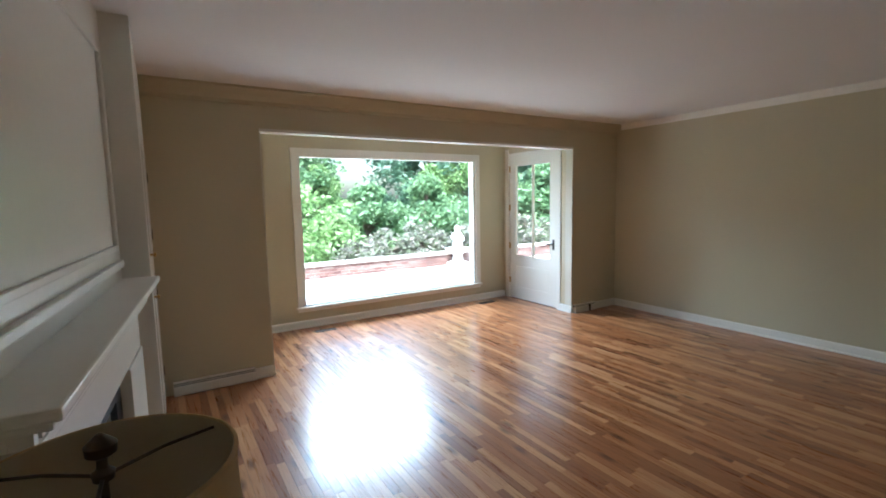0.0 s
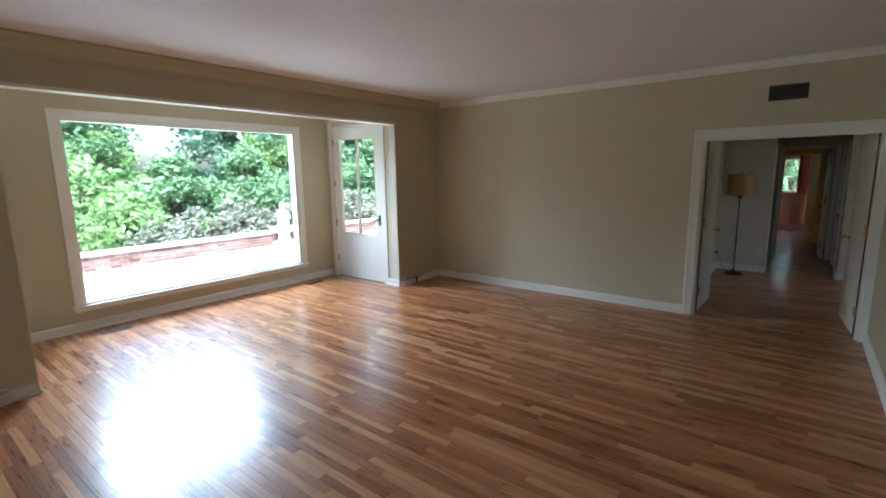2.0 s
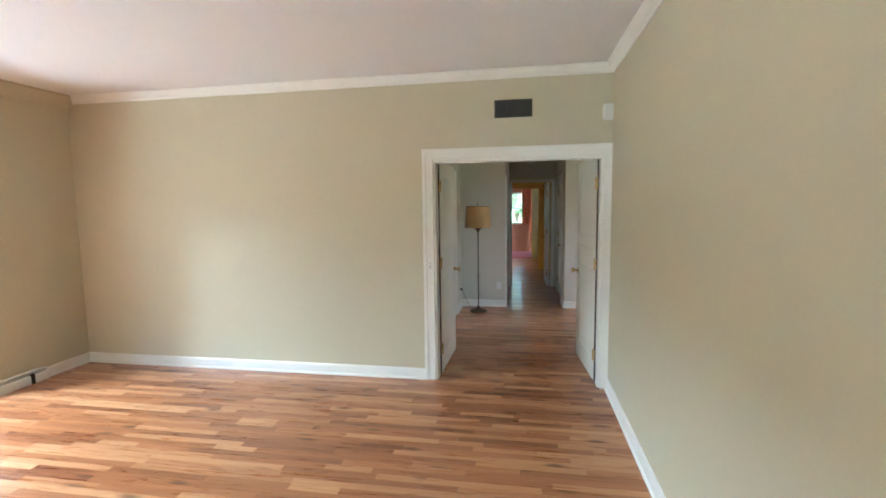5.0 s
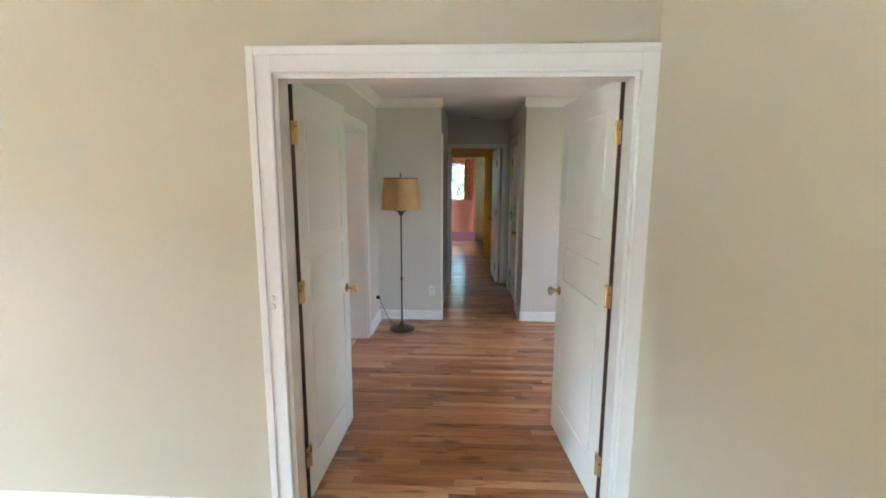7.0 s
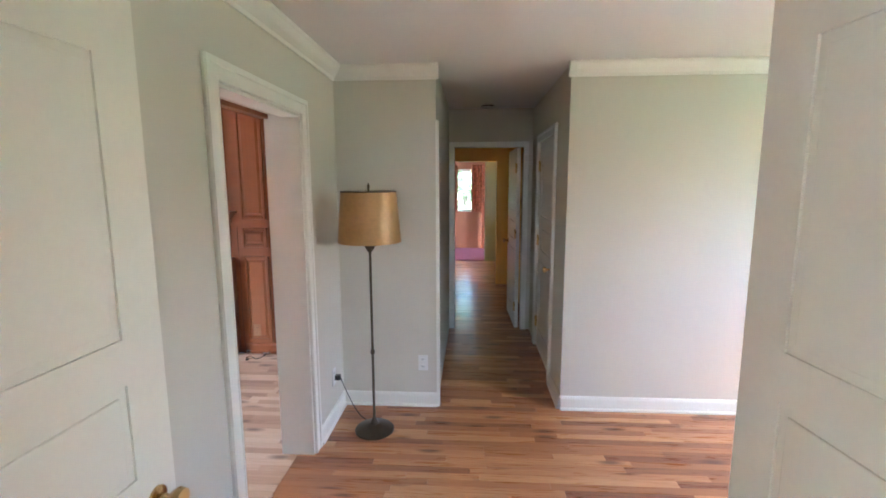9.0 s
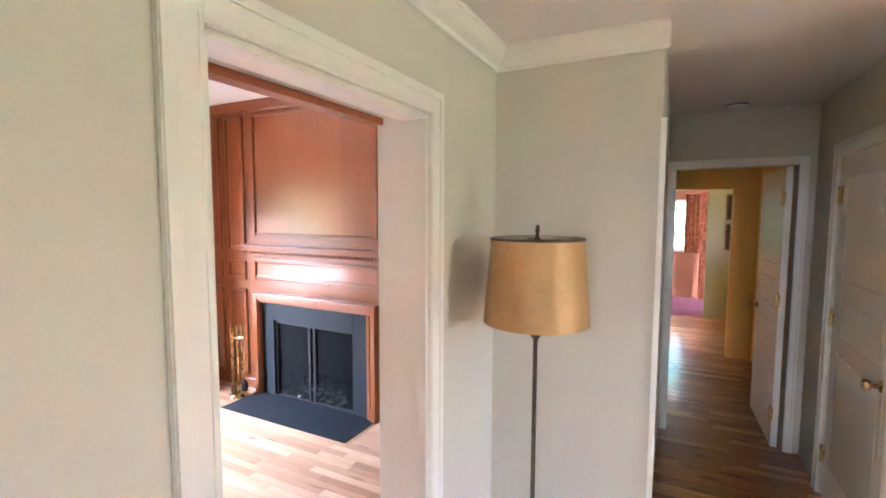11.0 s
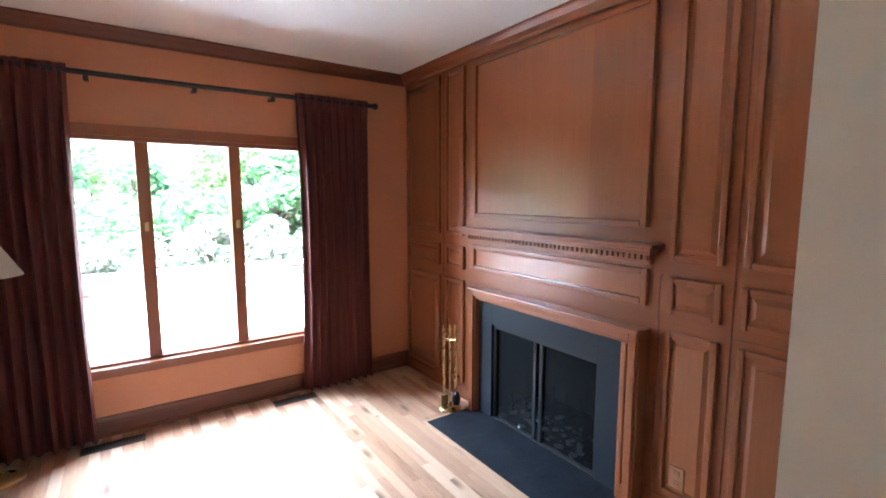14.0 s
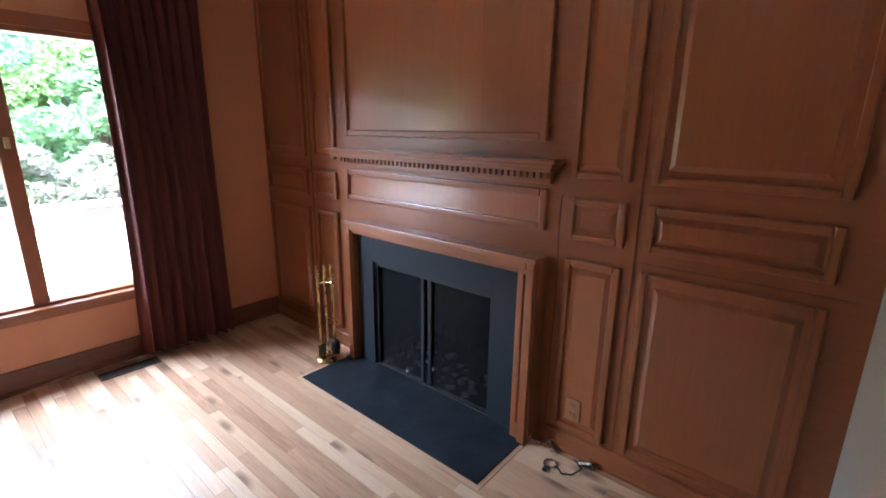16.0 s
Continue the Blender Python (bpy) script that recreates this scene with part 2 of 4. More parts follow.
def glass_material():
    m, n, l, b = mat("clear_window_glass")
    t = n.new("ShaderNodeBsdfTransparent")
    t.inputs[0].default_value = (0.95, 0.98, 0.97, 1)
    g = n.new("ShaderNodeBsdfGlossy")
    g.inputs["Roughness"].default_value = 0.02
    lw = n.new("ShaderNodeLayerWeight")
    lw.inputs["Blend"].default_value = 0.5
    pw = n.new("ShaderNodeMath")
    pw.operation = "POWER"
    pw.inputs[1].default_value = 4.0
    l.new(lw.outputs["Facing"], pw.inputs[0])
    f = n.new("ShaderNodeMapRange")
    f.inputs["To Min"].default_value = 0.035
    f.inputs["To Max"].default_value = 0.6
    l.new(pw.outputs[0], f.inputs["Value"])
    mx = n.new("ShaderNodeMixShader")
    l.new(f.outputs[0], mx.inputs[0])
    l.new(t.outputs[0], mx.inputs[1])
    l.new(g.outputs[0], mx.inputs[2])
    l.new(mx.outputs[0], n["Material Output"].inputs[0])
    return m


GLASS = glass_material()


# ---- mesh helpers ----
def box(bm, x0, x1, y0, y1, z0, z1, bevel=0.0):
    r = bmesh.ops.create_cube(bm, size=1.0)
    for v in r["verts"]:
        v.co = Vector((x0 + (v.co.x + 0.5) * (x1 - x0), y0 + (v.co.y + 0.5) * (y1 - y0), z0 + (v.co.z + 0.5) * (z1 - z0)))
    if bevel:
        edges = list({e for v in r["verts"] for e in v.link_edges})
        bmesh.ops.bevel(bm, geom=edges, offset=bevel, segments=2, affect="EDGES", profile=0.6)
    return bm


def boxes(*items, bevel=0.0):
    bm = bmesh.new()
    for it in items:
        box(bm, *it, bevel=bevel)
    return bm


def lathe(profile, steps=32, cx=0.0, cy=0.0, caps=True):
    bm = bmesh.new()
    rings = []
    for r, z in profile:
        rings.append([bm.verts.new((cx + r * math.cos(2 * math.pi * i / steps), cy + r * math.sin(2 * math.pi * i / steps), z)) for i in range(steps)])
    for a, b in zip(rings, rings[1:]):
        for i in range(steps):
            bm.faces.new((a[i], a[(i + 1) % steps], b[(i + 1) % steps], b[i]))
    if caps:
        bm.faces.new(list(reversed(rings[0])))
        bm.faces.new(rings[-1])
    return bm


def tube(points, radius, steps=8, bm=None):
    bm = bm or bmesh.new()
    pts = [Vector(p) for p in points]
    rings = []
    for i, p in enumerate(pts):
        d = (pts[min(i + 1, len(pts) - 1)] - pts[max(i - 1, 0)]).normalized()
        a = d.orthogonal().normalized()
        if rings:
            a = (last - d * last.dot(d)).normalized()
        last = a
        b = d.cross(a)
        r = radius(i / (len(pts) - 1)) if callable(radius) else radius
        rings.append([bm.verts.new(p + r * (a * math.cos(2 * math.pi * k / steps) + b * math.sin(2 * math.pi * k / steps))) for k in range(steps)])
    for u, v in zip(rings, rings[1:]):
        for k in range(steps):
            bm.faces.new((u[k], u[(k + 1) % steps], v[(k + 1) % steps], v[k]))
    bm.faces.new(list(reversed(rings[0])))
    bm.faces.new(rings[-1])
    return bm


def extrude_profile(profile, p0, p1, out, up=(0, 0, 1)):
    """A moulding: (outwards, upwards) profile swept from p0 to p1."""
    bm = bmesh.new()
    o, u = Vector(out), Vector(up)
    ends = [[bm.verts.new(Vector(p) + o * a + u * b) for a, b in profile] for p in (p0, p1)]
    k = len(profile)
    for i in range(k):
        bm.faces.new((ends[0][i], ends[0][(i + 1) % k], ends[1][(i + 1) % k], ends[1][i]))
    bm.faces.new(list(reversed(ends[0])))
    bm.faces.new(ends[1])
    bmesh.ops.recalc_face_normals(bm, faces=bm.faces)
    return bm


def mesh_of(name, bm, material, smooth=False):
    me = bpy.data.meshes.new(name)
    bmesh.ops.recalc_face_normals(bm, faces=bm.faces)
    bm.to_mesh(me)
    bm.free()
    me.materials.append(material)
    if smooth:
        for p in me.polygons:
            p.use_smooth = True
        me.set_sharp_from_angle(angle=radians(38))
    return me


def part(name, bm, material, parent=None, label="", smooth=False, at=None):
    ob = new(name, mesh_of(name, bm, material, smooth))
    if at is not None:
        ob.matrix_basis = at
    if parent is not None:
        ob.parent = parent
    if label:
        ob["label"] = label
    return ob


def thing(name, label, category, at=None, group="", kind=""):
    ob = new(name)
    ob.empty_display_size = 0.1
    if at is not None:
        ob.matrix_basis = at
    return tagged(ob, label, category, group, kind)


def structure(name, bm, material, label="", category="", smooth=False):
    return tagged(part(name, bm, material, None, "", smooth), label, category, "", "structure")


def slab(axis, a0, a1, u0, u1, z0, z1, openings=()):
    """A wall across 'axis' from a0 to a1, along u, with openings (u0, u1, z0, z1)."""
    us = sorted({u0, u1, *[o[0] for o in openings], *[o[1] for o in openings]})
    zs = sorted({z0, z1, *[o[2] for o in openings], *[o[3] for o in openings]})
    bm = bmesh.new()
    for ua, ub in zip(us, us[1:]):
        for za, zb in zip(zs, zs[1:]):
            um, zm = (ua + ub) / 2, (za + zb) / 2
            if any(o[0] < um < o[1] and o[2] < zm < o[3] for o in openings):
                continue
            if axis == "x":
                box(bm, a0, a1, ua, ub, za, zb)
            else:
                box(bm, ua, ub, a0, a1, za, zb)
    return bm


BASE = [(0, 0), (0.028, 0), (0.028, 0.012), (0.016, 0.02), (0.015, 0.085), (0.009, 0.1), (0, 0.104)]
CROWN = [(0, 0), (0.012, 0), (0.018, 0.02), (0.05, 0.045), (0.075, 0.078), (0.085, 0.085), (0.085, 0.1), (0, 0.1)]


def base(name, p0, p1, out, material=None, h=1.0):
    return structure(name, extrude_profile([(a, b * h) for a, b in BASE], p0, p1, out), material or TRIM, "white painted wooden baseboard" if material is None else "dark stained wooden baseboard", "baseboard")


def crown(name, p0, p1, out, material=None, h=1.0, label="white painted crown moulding"):
    return structure(name, extrude_profile([(a * h, b * h) for a, b in CROWN], p0, p1, out), material or TRIM, label, "moulding")


def casing(name, axis, at, out, u0, u1, top, material=None, w=0.095, label="white painted door casing"):
    """Moulded frame round an opening; out is the side on which it stands proud."""
    bm = bmesh.new()
    for lo, hi, pr in ((0.0, 1.0, 0.016), (0.66, 0.975, 0.022), (0.03, 0.16, 0.019)):
        a0, a1 = sorted((at, at + out * pr))
        for ua, ub, za, zb in ((u0 - w * hi, u0 - w * lo, 0, top + w * hi), (u1 + w * lo, u1 + w * hi, 0, top + w * hi), (u0 - w * lo, u1 + w * lo, top + w * lo, top + w * hi)):
            if axis == "x":
                box(bm, a0, a1, ua, ub, za, zb, bevel=0.003)
            else:
                box(bm, ua, ub, a0, a1, za, zb, bevel=0.003)
    return structure(name, bm, material or TRIM, label, "door casing")


# ---- plan ----
H = 2.79            # living room ceiling
HH = 2.44           # hall ceiling
HD = 2.70          # study ceiling
XW, XE, XC = -0.165, 6.0, -0.36
YS, YN = -0.70, 4.67
YA = 6.24            # alcove end wall
AX0, AX1, AH = 0.77, 5.04, 2.43
D0, D1, DT = -0.632, 0.838, 2.035       # double door opening
HX0, HX1 = 6.11, 9.155                # hall
HY = 1.015
A0, A1 = -0.60, 0.307                 # passage
P0, P1 = 7.645, 8.497                   # study doorway
DY0, DY1 = 1.21, 4.80                 # study
DX0, DX1 = 6.3, 10.145
XF = 11.02                              # passage end frame

structure("wall_east", slab("x", XE, 6.06, YS - 0.15, YN, 0, H, [(D0, D1, 0, DT)]), PAINT, "tan painted living room wall with wide doorway", "wall")
structure("wall_hall_west", slab("x", 6.06, HX0, -3.2, HY, 0, H, [(D0, D1, 0, DT)]), PAINT_HALL, "pale painted hall wall around double doorway", "wall")
structure("wall_south", slab("y", YS - 0.15, YS, XW - 3.0, XE, 0, H), PAINT, "tan painted long living room wall", "wall")
structure("wall_north", slab("y", YN, YN + 0.13, XW - 0.15, 6.08, 0, H, [(AX0, AX1, 0, AH)]), PAINT, "tan painted wall opening into window alcove", "wall")
structure("trim_alcove_soffit", boxes((AX0 + 0.001, AX1 - 0.001, YN - 0.004, YN + 0.134, AH - 0.028, AH)), TRIM, "white painted strip under alcove header", "trim")
# reveal is coloured paler than its wall, standing in for light on it
structure("trim_alcove_reveal", boxes((AX1 - 0.012, AX1, YN + 0.004, YN + 0.13, 0.104, AH - 0.03), (AX0, AX0 + 0.012, YN + 0.004, YN + 0.13, 0.104, AH - 0.03)), PAINT_HALL, "alcove opening reveal coloured paler to look lit", "trim")
structure("wall_alcove_west", slab("x", AX0 - 0.15, AX0, YN + 0.13, YA, 0, H), PAINT, "tan painted alcove side wall", "wall")
structure("wall_alcove_east", slab("x", AX1, AX1 + 0.13, YN + 0.13, YA, 0, H, [(4.96, 6.13, 0, 2.47)]), PAINT, "tan painted alcove wall with garden door", "wall")
WIN = (1.51, 4.42, 0.295, 2.36)
structure("wall_alcove_north", slab("y", YA, YA + 0.15, AX0 - 0.15, AX1 + 0.13, 0, H, [WIN]), PAINT, "tan painted wall around picture window", "wall")
WEST = structure("wall_west", slab("x", XC - 0.15, XC, 0.0, 3.2, 0, H, [(1.35, 2.5, 0, 0.95)]), TRIM, "white painted panelled chimney wall", "wall")
SKEW = pose(-0.12, 3.19, -0.042, 0, 0, -5.1) @ pose(0.172, -3.08, 0)     # the chimney wall stands slightly askew
WEST.matrix_basis = pose(0, 0, 0.042) @ SKEW
structure("wall_west_return", slab("y", 0.05, 0.2, XW - 3.0, XW, 0, H), PAINT, "tan painted wall return", "wall")
# unseen end wall; its opening is added for the west fill lamp
structure("wall_west_end", slab("x", XW - 3.15, XW - 3.0, YS - 0.15, 0.2, 0, H, [(-0.62, 0.02, 0.8, 2.2)]), PAINT, "tan painted end wall", "wall")
structure("ceiling_living", boxes((XW - 3.15, 6.08, YS - 0.15, YA + 0.15, H, H + 0.15)), CEIL, "white painted plaster living room ceiling", "ceiling")

# hall, passage and rooms beyond
structure("wall_hall_north", slab("y", HY, 1.12, HX0 - 0.05, HX1, 0, H, [(P0, P1, 0, 2.035)]), PAINT_HALL, "pale painted hall wall with study doorway", "wall")
structure("wall_hall_east_north", slab("x", HX1, HX1 + 0.12, A1, 1.12, 0, H), PAINT_HALL, "pale painted hall wall behind floor lamp", "wall")
structure("wall_hall_east_south", slab("x", HX1, HX1 + 0.12, -3.2, A0, 0, H), PAINT_HALL, "pale painted hall wall", "wall")
# the opening is unseen, added to let daylight into the hall
structure("wall_hall_south", slab("y", -3.35, -3.2, HX0 - 0.05, HX1 + 0.12, 0, H, [(7.2, 8.3, 1.2, 2.1)]), PAINT_HALL, "pale painted hall wall with added unseen light opening", "wall")
structure("wall_passage_north", slab("y", A1, A1 + 0.12, HX1 + 0.12, XF, 0, H), PAINT_HALL, "pale painted passage wall", "wall")
structure("wall_passage_south", slab("y", A0 - 0.12, A0, HX1 + 0.12, XF, 0, H, [(9.66, 10.52, 0, 2.035)]), PAINT_HALL, "pale painted passage wall with closed door", "wall")
structure("wall_passage_end", slab("x", XF, XF + 0.12, A0 - 0.4, A1 + 0.4, 0, H, [(A0 + 0.1, A1 - 0.06, 0, 2.035)]), PAINT_HALL, "pale painted wall over passage doorway", "wall")
XJ, XO, XB = 13.36, 15.6, 17.52       # lobby partition, olive wall, bedroom end wall
structure("wall_lobby_north", slab("y", 0.9, 1.0, XF + 0.12, XO, 0, H), YELLOW, "yellow painted lobby wall", "wall")
structure("wall_lobby_south", slab("y", -0.72, -0.6, XF + 0.12, XJ, 0, H), YELLOW, "yellow painted lobby wall", "wall")
structure("wall_lobby_partition", slab("x", XJ, XJ + 0.1, -1.5, 0.9, 0, H, [(-0.345, 0.43, 0, 1.985)]), YELLOW, "yellow painted lobby wall with open archway", "wall")
structure("wall_lobby_end", slab("x", XO, XO + 0.1, -1.5, 1.0, 0, H, [(-0.22, 0.75, 0, 2.08)]), OLIVE, "olive painted wall with doorway", "wall")
structure("wall_far_east", slab("x", XB, XB + 0.15, -2.2, 2.2, 0, H, [(0.02, 0.44, 0.98, 1.93)]), surface("brick_red_wall_paint", (0.4, 0.15, 0.07), 0.6, 0.1), "red painted far bedroom wall with window", "wall")
structure("wall_far_south", slab("y", -2.2, -2.05, XO + 0.1, XB, 0, H), OLIVE, "olive painted bedroom wall", "wall")
# out of view; opening added so the bedroom gets fill light
structure("wall_far_north", slab("y", 2.05, 2.2, XO + 0.1, XB, 0, H, [(16.4, 17.0, 1.2, 2.0)]), OLIVE, "olive painted bedroom wall with added unseen light opening", "wall")
# recess opening made only to admit the lobby fill light
structure("wall_lobby_side", slab("y", -1.5, -1.4, XJ + 0.1, XO, 0, H, [(14.1, 14.7, 1.4, 2.0)]), YELLOW, "yellow painted lobby recess wall with added unseen light opening", "wall")
structure("ceiling_hall", boxes((HX0 - 0.05, XF + 0.12, -3.35, 1.15, HH, HH + 0.12)), CEIL, "white painted hall ceiling", "ceiling")
structure("ceiling_lobby", boxes((XF + 0.12, XB + 0.15, -2.2, 2.2, HH, HH + 0.12)), CEIL, "white painted lobby ceiling", "ceiling")

# study
DW = (7.5, 9.25, 0.48, 2.02)
structure("wall_study_south", slab("y", 1.12, DY0, DX0, DX1 + 0.1, 0, HD, [(P0, P1, 0, 2.035)]), PAINT_HALL, "pale painted study wall beside doorway", "wall")
structure("wall_study_north", slab("y", DY1, DY1 + 0.2, DX0 - 0.1, DX1 + 0.6, 0, HD, [DW]), ORANGE, "terracotta painted study wall with window", "wall")
structure("wall_study_west", slab("x", DX0 - 0.1, DX0, 1.15, DY1, 0, HD), ORANGE, "terracotta painted study wall", "wall")
STUDY_EAST = structure("wall_study_east", slab("x", DX1 + 0.004, DX1 + 0.1, DY0, DY1, 0, HD, [(2.40, 3.66, 0, 0.90)]), PANELH, "cherry stained panelled study wall", "wall")
structure("ceiling_study", boxes((DX0 - 0.1, DX1 + 0.6, 1.15, DY1 + 0.2, HD, HD + 0.12)), CEIL, "white painted study ceiling", "ceiling")

# roof and outer skin, unseen and added to keep daylight out of the shell
structure("roof", boxes((XW - 3.6, 19.2, -3.8, 4.9, 2.98, 3.1), (0.5, 5.3, 4.9, 6.42, 2.98, 3.1), (5.6, 19.2, 4.9, 5.02, 2.98, 3.1)), surface("grey_roof_shingle", (0.12, 0.115, 0.11), 0.9, 0.2), "unseen grey roof slabs added to keep daylight out", "roof")

# mouldings
crown("trim_crown_east", (XE, YS, H - 0.075), (XE, YN, H - 0.075), (-1, 0, 0), None, 0.75)
crown("trim_crown_south", (XW - 3, YS, H - 0.075), (XE, YS, H - 0.075), (0, 1, 0), None, 0.75)
crown("trim_crown_north", (XW, YN, H - 0.14), (XE, YN, H - 0.14), (0, -1, 0), PAINT, 1.4, "tan painted crown moulding over alcove")
crown("trim_crown_hall_north", (HX0, HY, HH - 0.09), (HX1, HY, HH - 0.09), (0, -1, 0), None, 0.9)
crown("trim_crown_hall_east", (HX1, A1 - 0.02, HH - 0.09), (HX1, HY, HH - 0.09), (-1, 0, 0), None, 0.9)
crown("trim_crown_hall_east_south", (HX1, -3.2, HH - 0.09), (HX1, A0 + 0.02, HH - 0.09), (-1, 0, 0), None, 0.9)
crown("trim_crown_study_north", (DX0, DY1, HD - 0.085), (DX1, DY1, HD - 0.085), (0, -1, 0), DARKTRIM, 0.85, "dark stained study crown moulding")
crown("trim_crown_study_east", (DX1 - 0.02, DY0, HD - 0.085), (DX1 - 0.02, DY1, HD - 0.085), (-1, 0, 0), PANELH, 0.85, "cherry stained study crown moulding")
base("baseboard_east", (XE, D1 + 0.105, 0), (XE, YN, 0), (-1, 0, 0))
base("baseboard_south", (XW - 3, YS, 0), (XE - 0.026, YS, 0), (0, 1, 0))
base("baseboard_north_east", (5.52, YN, 0), (XE, YN, 0), (0, -1, 0))
base("baseboard_north_west", (0.6, YN, 0), (AX0, YN, 0), (0, -1, 0))
base("baseboard_alcove", (AX0, YA, 0), (AX1, YA, 0), (0, -1, 0))
base("baseboard_alcove_corner", (AX1, YN + 0.0, 0), (AX1, 4.945, 0), (-1, 0, 0))
base("baseboard_alcove_west", (AX0, YN, 0), (AX0, YA, 0), (1, 0, 0))
base("baseboard_hall_north", (HX0, HY, 0), (P0 - 0.095, HY, 0), (0, -1, 0))
base("baseboard_hall_north_corner", (P1 + 0.095, HY, 0), (HX1, HY, 0), (0, -1, 0))
base("baseboard_hall_east", (HX1, A1, 0), (HX1, HY, 0), (-1, 0, 0))
base("baseboard_hall_east_south", (HX1, -3.2, 0), (HX1, A0, 0), (-1, 0, 0))
base("baseboard_study_north", (DX0, DY1, 0), (DX1, DY1, 0), (0, -1, 0), DARKTRIM, 1.35)
base("baseboard_passage_south", (HX1, A0, 0), (9.58, A0, 0), (0, 1, 0))

structure("window_sill_alcove", boxes((AX0, AX0 + 0.05, 5.0, 6.0, 0.62, 0.65), bevel=0.006), TRIM, "white painted sill on alcove side wall", "window sill")

# casings and linings
casing("trim_double_door_casing", "x", XE, -1, D0, D1, DT, None, 0.105)
structure("trim_double_door_jamb", boxes((XE, HX0, D0 - 0.001, D0 + 0.018, 0, DT), (XE, HX0, D1 - 0.018, D1 + 0.001, 0, DT), (XE, HX0, D0 + 0.018, D1 - 0.018, DT - 0.018, DT)), TRIM, "white painted double door lining", "door frame")
casing("trim_study_door_casing", "y", HY, -1, P0, P1, 2.035, None, 0.085)
structure("trim_study_door_jamb", boxes((P1 - 0.015, P1 + 0.001, HY, DY0 + 0.005, 0, 2.035), (P0 - 0.001, P0 + 0.015, HY, DY0 + 0.005, 0, 2.035), (P0, P1, HY, 1.12, 2.02, 2.036)), TRIM, "white painted pocket door lining", "door frame")
structure("trim_study_header", boxes((P0 + 0.015, P1 - 0.015, 1.19, DY0 + 0.03, 2.012, 2.036), (P0 - 0.1, P1 + 0.02, DY0, DY0 + 0.03, 2.036, 2.13)), PANELH, "stained wooden header with pocket door slot", "trim")
casing("trim_passage_end_casing", "x", XF, -1, A0 + 0.1, A1 - 0.06, 2.035, None, 0.058)
casing("trim_passage_door_casing", "y", A0, 1, 9.66, 10.52, 2.035, None, 0.075)
structure("trim_passage_corner", boxes((HX1 - 0.012, HX1 + 0.05, A1 - 0.02, A1 + 0.002, 0, 2.08)), TRIM, "white painted corner trim", "trim")


# ---- floors ----
structure("subfloor", boxes((XW - 3.15, XB + 0.15, -3.35, 6.35, -0.2, -0.012)), SUBFLOOR, "dark floor base under the boards", "floor")

# ---- outdoors ----
structure("ground", boxes((-150, 150, -120, 220, -0.6, -0.45)), GRASS, "grassy ground around the house", "ground")
structure("patio", boxes((-12, 22, 5.4, 10.75, -0.45, -0.1), (-12, -3.6, -10, 5.4, -0.45, -0.1)), CONCRETE, "pale concrete garden patio", "patio")


# ---- windows and doors ----
def window_unit(name, axis_y, x0, x1, z0, z1, depth, mullions, frame_mat, label, trim=0.085, sill=True):
    """A window in a wall across y whose room side is at axis_y."""
    w = thing(name, label, "window", None, "", "structure")
    t = trim
    y = axis_y
    part("window_frame", boxes((x0 - t, x0, y - 0.022, y, z0 - 0.02, z1 + t), (x1, x1 + t, y - 0.022, y, z0 - 0.02, z1 + t), (x0, x1, y - 0.022, y, z1, z1 + t), bevel=0.004), frame_mat, w)
    if sill:
        part("window_sill", boxes((x0 - t - 0.02, x1 + t + 0.02, y - 0.05, y + depth, z0 - 0.028, z0), (x0 - t, x1 + t, y - 0.02, y, z0 - 0.075, z0 - 0.028), bevel=0.005), frame_mat, w)
    part("sash", boxes((x0, x0 + 0.035, y, y + depth, z0, z1), (x1 - 0.035, x1, y, y + depth, z0, z1), (x0 + 0.035, x1 - 0.035, y, y + depth, z1 - 0.03, z1), (x0 + 0.035, x1 - 0.035, y, y + depth, z0, z0 + 0.02), bevel=0.003), frame_mat, w)
    for c in mullions:
        part("mullion", boxes((c - 0.04, c + 0.04, y + 0.01, y + depth, z0 + 0.02, z1 - 0.03), bevel=0.006), frame_mat, w)
    edges = [x0 + 0.035] + [v for c in mullions for v in (c - 0.04, c + 0.04)] + [x1 - 0.035]
    for a, b in zip(edges[::2], edges[1::2]):
        p = part("pane", boxes((a, b, y + depth * 0.6, y + depth * 0.6 + 0.005, z0 + 0.02, z1 - 0.03)), GLASS, w, "clear window glass")
        p.visible_shadow = False
    return w


window_unit("window_1", YA, WIN[0], WIN[1], WIN[2], WIN[3], 0.13, [], TRIM, "large white framed fixed picture window")
window_unit("window_2", DY1, DW[0], DW[1], DW[2], DW[3], 0.12, [8.083, 8.667], PANELH, "stained wooden three pane study window", 0.07)
fastener = boxes((-0.012, 0.012, -0.03, 0.0, -0.03, 0.03), bevel=0.004)
FM = mesh_of("window_latch", fastener, BRASS)
for cx in (8.083, 8.667):
    o = new("window_latch", FM)
    o.matrix_basis = pose(cx, DY1 + 0.008, 1.42)
    tagged(o, "small brass casement latch on window mullion", "latch", "study window latches")
fw = thing("window_3", "far bedroom window in a white frame", "window", None, "", "structure")
part("window_frame", boxes((XB - 0.03, XB + 0.02, -0.03, 0.02, 0.93, 1.98), (XB - 0.03, XB + 0.02, 0.44, 0.49, 0.93, 1.98), (XB - 0.03, XB + 0.02, 0.02, 0.44, 1.93, 1.98), (XB - 0.05, XB + 0.02, 0.02, 0.44, 0.93, 0.98), (XB + 0.02, XB + 0.05, 0.02, 0.44, 1.44, 1.465), bevel=0.004), TRIM, fw)
